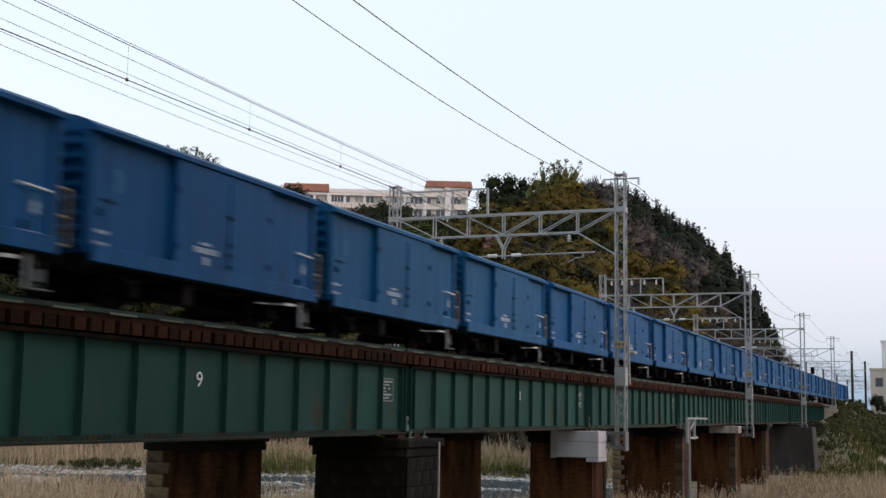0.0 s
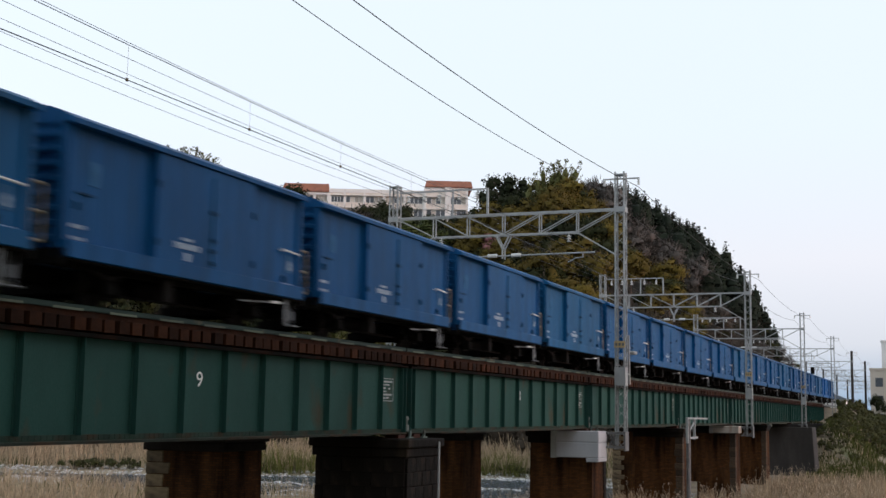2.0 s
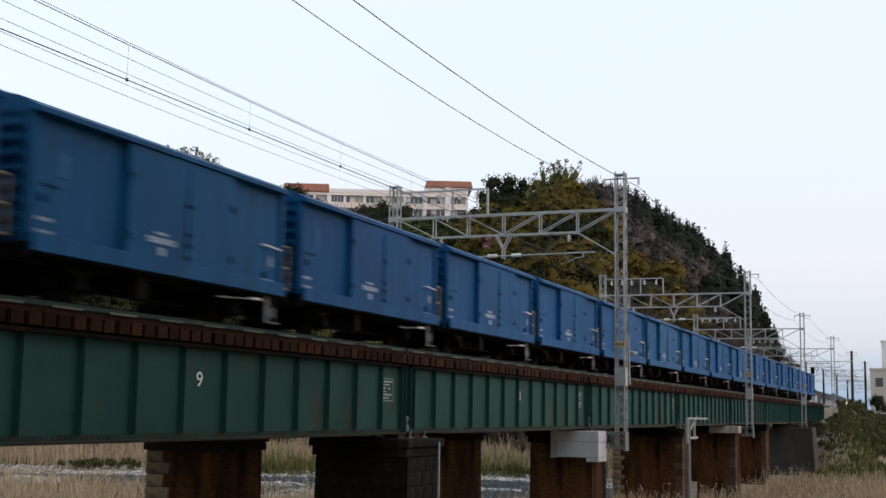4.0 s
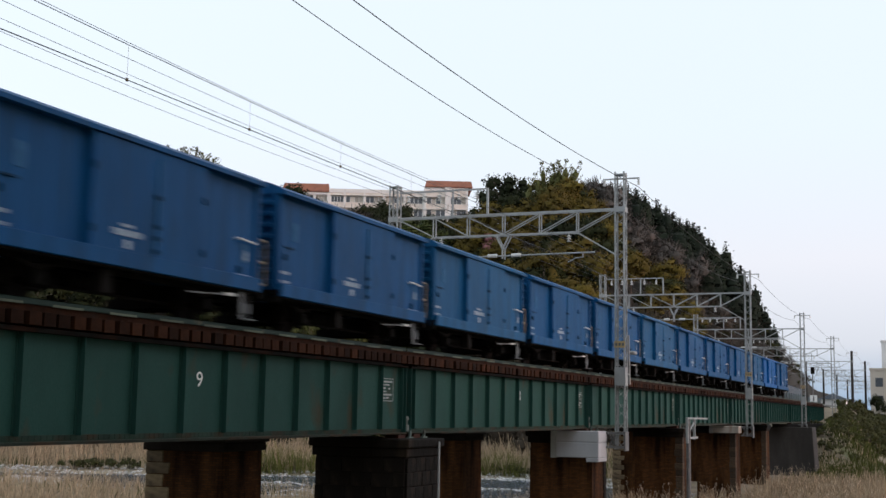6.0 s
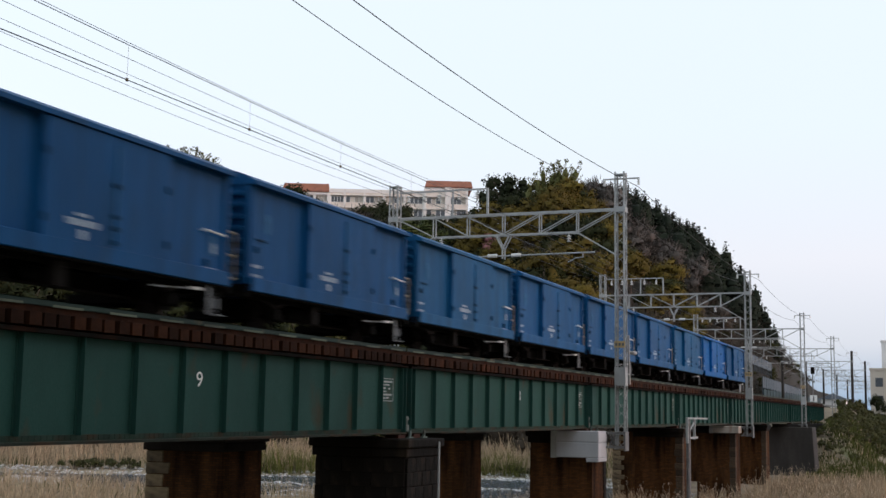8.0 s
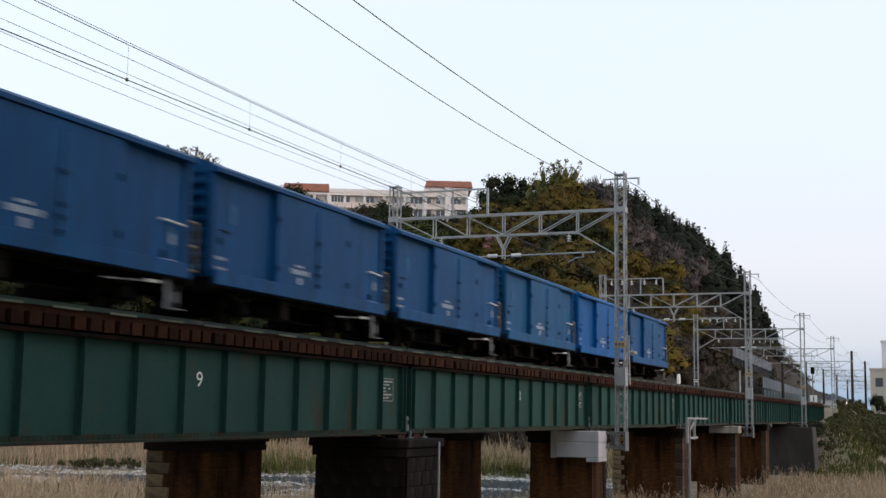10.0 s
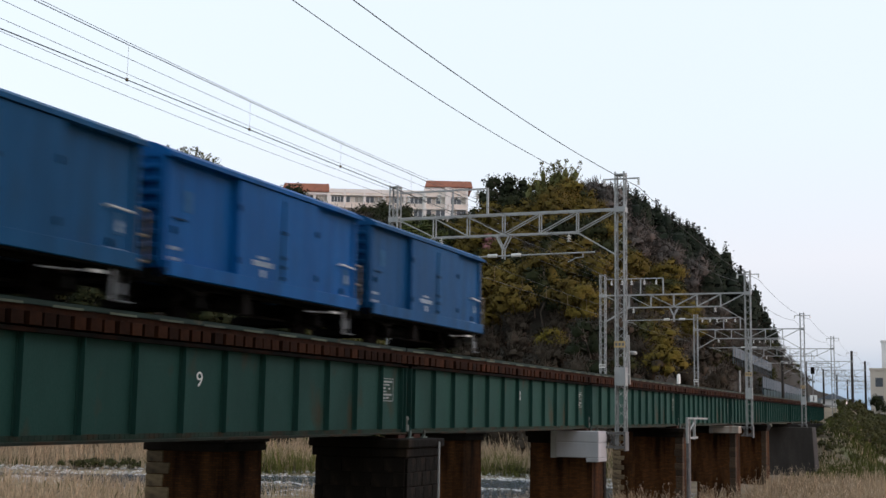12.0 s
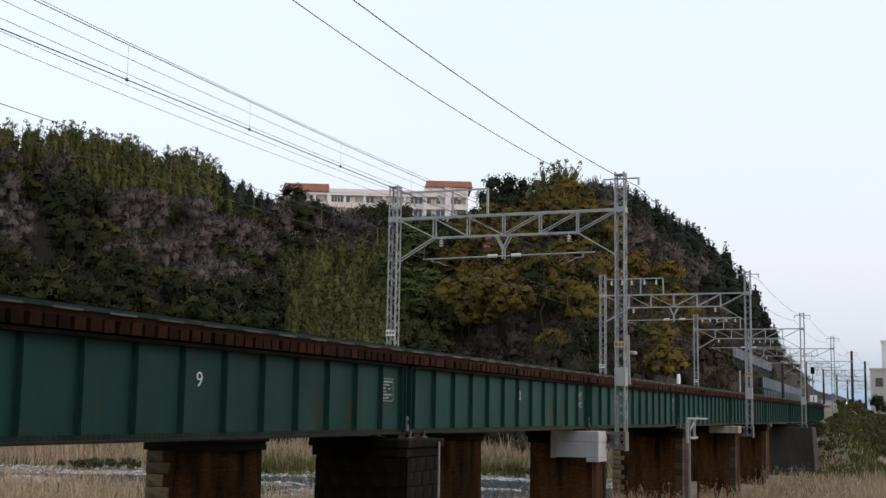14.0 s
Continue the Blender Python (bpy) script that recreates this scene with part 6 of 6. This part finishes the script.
    # ribbed ends
    for sx in (-1, 1):
        x0, x1 = sorted((sx * (H - 0.004), sx * (H + 0.075)))
        for i in range(8):
            z = 1.12 + i * 0.265
            bm = boxes((x0, -1.2, z, x1, 1.2, z + 0.13))
            bevelled(bm, 0.03)
            part("end_rib", bm, b0, root)
        for y in (-1.27, 1.27):
            part("end_post", boxes((x0, y - 0.06, 0.82, x1, y + 0.06, E - 0.08)), b0, root)
        part("end_sill", boxes((x0, -1.4, 0.72, x1 + (0.05 if sx > 0 else 0), 1.4, 1.0)), M_BLACK, root)
        # coupler
        xc = sx * 4.44
        bm = boxes(tuple(v for v in (min(xc, xc + sx * 0.26), -0.09, 0.78, max(xc, xc + sx * 0.26), 0.09, 0.98)), tuple(v for v in (min(xc + sx * 0.26, xc + sx * 0.38), -0.14, 0.74, max(xc + sx * 0.26, xc + sx * 0.38), 0.12, 1.02)))
        bevelled(bm, 0.02)
        part("coupler", bm, M_WHEEL, root)
    # brakeman's frame on the rear end
    bm = bmesh.new()
    for a, b in (((4.46, -1.30, 1.05), (4.46, -1.30, 2.05)), ((4.78, -1.30, 1.05), (4.78, -1.30, 2.05)), ((4.46, -1.30, 2.05), (4.78, -1.30, 2.05)), ((4.46, -1.30, 1.05), (4.78, -1.30, 1.05)), ((4.46, -1.30, 1.55), (4.78, -1.30, 1.55))):
        rod(bm, a, b, 0.03, 6)
    part("end_handrail", bm, M_YELLOWGREY, root, "dull yellow end handrail")
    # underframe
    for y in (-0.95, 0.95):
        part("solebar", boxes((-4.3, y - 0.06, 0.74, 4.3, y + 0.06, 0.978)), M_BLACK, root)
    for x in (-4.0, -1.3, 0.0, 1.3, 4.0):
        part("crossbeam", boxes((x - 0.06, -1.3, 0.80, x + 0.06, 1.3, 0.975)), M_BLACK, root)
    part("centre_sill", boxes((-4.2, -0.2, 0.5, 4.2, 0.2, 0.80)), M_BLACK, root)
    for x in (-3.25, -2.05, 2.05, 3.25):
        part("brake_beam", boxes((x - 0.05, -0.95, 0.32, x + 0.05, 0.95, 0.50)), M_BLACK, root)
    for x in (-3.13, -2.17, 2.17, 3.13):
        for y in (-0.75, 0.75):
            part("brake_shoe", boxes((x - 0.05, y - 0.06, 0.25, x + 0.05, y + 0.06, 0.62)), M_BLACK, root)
    for x in (-2.65, 2.65):
        for y in (-1, 1):
            bm = bmesh.new()
            for dx in (-0.34, 0.34):
                bar(bm, (x + dx, y * 0.97, 0.78), (x + dx * 0.45, y * 0.97, 0.28), 0.09, 0.03)
            bar(bm, (x - 0.2, y * 0.97, 0.27), (x + 0.2, y * 0.97, 0.27), 0.03, 0.05)
            part("axle_guard", bm, M_BLACK, root)
            bm = boxes((x - 0.13, y * 1.06 - 0.12, 0.31, x + 0.13, y * 1.06 + 0.12, 0.57))
            bevelled(bm, 0.03)
            part("axle_box", bm, M_BLACK, root)
            bm = bmesh.new()
            for k in range(6):
                hl = 0.62 - 0.09 * k
                for d in (-1, 1):
                    bar(bm, (x, y * 1.06, 0.595 + 0.0 - 0.018 * 0 + 0.016 * (5 - k)), (x + d * hl, y * 1.06, 0.66 + 0.016 * (5 - k) - 0.05 * k * 0.2), 0.08, 0.014)
            part("leaf_spring", bm, M_WHEEL, root)
    bm = bmesh.new()
    rod(bm, (-1.0, -0.35, 0.6), (0.1, -0.35, 0.6), 0.17, 12)
    part("brake_reservoir", bm, M_BLACK, root)
    bm = bmesh.new()
    rod(bm, (0.4, 0.1, 0.62), (0.95, 0.1, 0.62), 0.15, 12)
    part("brake_cylinder", bm, M_BLACK, root)
    bm = bmesh.new()
    bar(bm, (-2.2, -0.6, 0.4), (2.2, -0.6, 0.4), 0.05)
    for x in (-2.1, 2.1, -3.2, 3.2):
        bar(bm, (x, -0.7, 0.75), (x, -0.7, 0.3), 0.07)
        box(bm, x - 0.06, -0.8, 0.3, x + 0.06, -0.5, 0.55)
    part("brake_rigging", bm, M_BLACK, root)
    bm = bmesh.new()
    bar(bm, (1.75, -1.27, 0.62), (3.35, -1.32, 0.70), 0.05, 0.03)
    part("brake_lever", bm, M_GUIDE, root, "grey brake lever")
    bm = bmesh.new()
    bar(bm, (3.05, -1.33, 0.69), (3.45, -1.33, 0.71), 0.06, 0.06)
    part("lever_grip", bm, M_WHITE, root, "white lever grip")
    bm = boxes((3.68, -1.36, 0.20, 3.77, -1.33, 0.80))
    part("lever_guide", bm, M_GUIDE, root, "pale grey lever guide")
    bm = boxes((4.04, -1.3, 0.36, 4.16, -1.2, 0.56), (3.9, -1.38, 0.20, 4.3, -1.2, 0.225))
    bar(bm, (4.0, -1.25, 0.22), (4.0, -1.25, 0.8), 0.022)
    bar(bm, (4.25, -1.25, 0.22), (4.25, -1.25, 0.8), 0.022)
    part("footstep", bm, M_STEP, root, "grey metal footstep")
    bm = boxes((-1.05, -1.25, 0.34, -0.78, -1.0, 0.78))
    part("valve_box", bm, M_WHEEL, root)
    for x in (-2.65, 2.65):
        bm = bmesh.new()
        rod(bm, (0, -1.0, 0), (0, 1.0, 0), 0.07, 10)
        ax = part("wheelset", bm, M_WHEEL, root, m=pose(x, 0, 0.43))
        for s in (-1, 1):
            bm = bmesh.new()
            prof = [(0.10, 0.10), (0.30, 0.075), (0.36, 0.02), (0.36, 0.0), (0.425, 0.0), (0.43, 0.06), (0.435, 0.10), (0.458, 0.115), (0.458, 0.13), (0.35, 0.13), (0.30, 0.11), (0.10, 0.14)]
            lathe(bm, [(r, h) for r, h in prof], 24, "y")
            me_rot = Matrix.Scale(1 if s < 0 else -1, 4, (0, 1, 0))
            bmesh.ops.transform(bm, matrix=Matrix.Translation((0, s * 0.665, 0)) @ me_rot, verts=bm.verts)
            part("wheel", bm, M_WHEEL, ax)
    return root


M_STENCIL = material("worn_stencil_white", (0.34, 0.41, 0.50), rough=0.7, vary=0.3, scale=6, stain=(0.05, 0.12, 0.25), stain_amount=0.42, stain_scale=9)
M_PLATE = material("faded_blue_plate", (0.045, 0.135, 0.265), rough=0.7, spec=0.1, vary=0.25, scale=5)
M_GUIDE = material("grimy_grey_paint", (0.24, 0.25, 0.26), rough=0.7, vary=0.25, scale=3, stain=(0.08, 0.07, 0.06), stain_amount=0.3)
M_STEP = material("worn_step_steel", (0.13, 0.14, 0.15), rough=0.6, vary=0.3, scale=4, stain=(0.05, 0.045, 0.04), stain_amount=0.3)
M_YELLOWGREY = material("dull_yellow_paint", (0.17, 0.15, 0.11), rough=0.7, vary=0.2)
PITCH, WAGONS = 9.65, 23


def tail_x(t):
    """Where the last wagon's middle is: the train slowly gains speed."""
    return 215.58 - 14.7675 * t - 0.02625 * t * t


PAINT = {0: 3, 1: 1, 2: 2, 3: 3, 6: 2, 9: 2, 14: 2, 18: 2, 19: 2}
LABELS = ["blue covered goods wagon with ribbed ends", "bright freshly painted blue covered goods wagon", "faded grey-blue covered goods wagon with stains", "dark violet-blue covered goods wagon"]
train = []
first = goods_wagon()
for i in range(WAGONS):
    m = pose(tail_x(0) - PITCH * i, TRACK, RAIL)
    if i == 0:
        w = first
        w.matrix_basis = m
    else:
        w = copy_thing(first, m)
    kind = PAINT.get(i, 0)
    tagged(w, LABELS[kind])
    for o in w.children_recursive:
        if o.type == "MESH" and o.data.materials and o.data.materials[0] == BLUES[0] and kind:
            o.material_slots[0].link = "OBJECT"
            o.material_slots[0].material = BLUES[kind]
    train.append(w)


def motions():
    """The train rolls over the bridge; every wheelset turns with it."""
    for i, w in enumerate(train):
        walk(w, [(float(t), pose(tail_x(t) - PITCH * i, TRACK, RAIL)) for t in range(0, 15)])
        for o in w.children:
            if o.name.startswith("wheelset"):
                x = o.matrix_basis.translation.x
                walk(o, [(k / 30, pose(x, 0, 0.43, 0, math.degrees((tail_x(k / 30) - tail_x(0)) / 0.43), 0)) for k in range(421)])


motions()
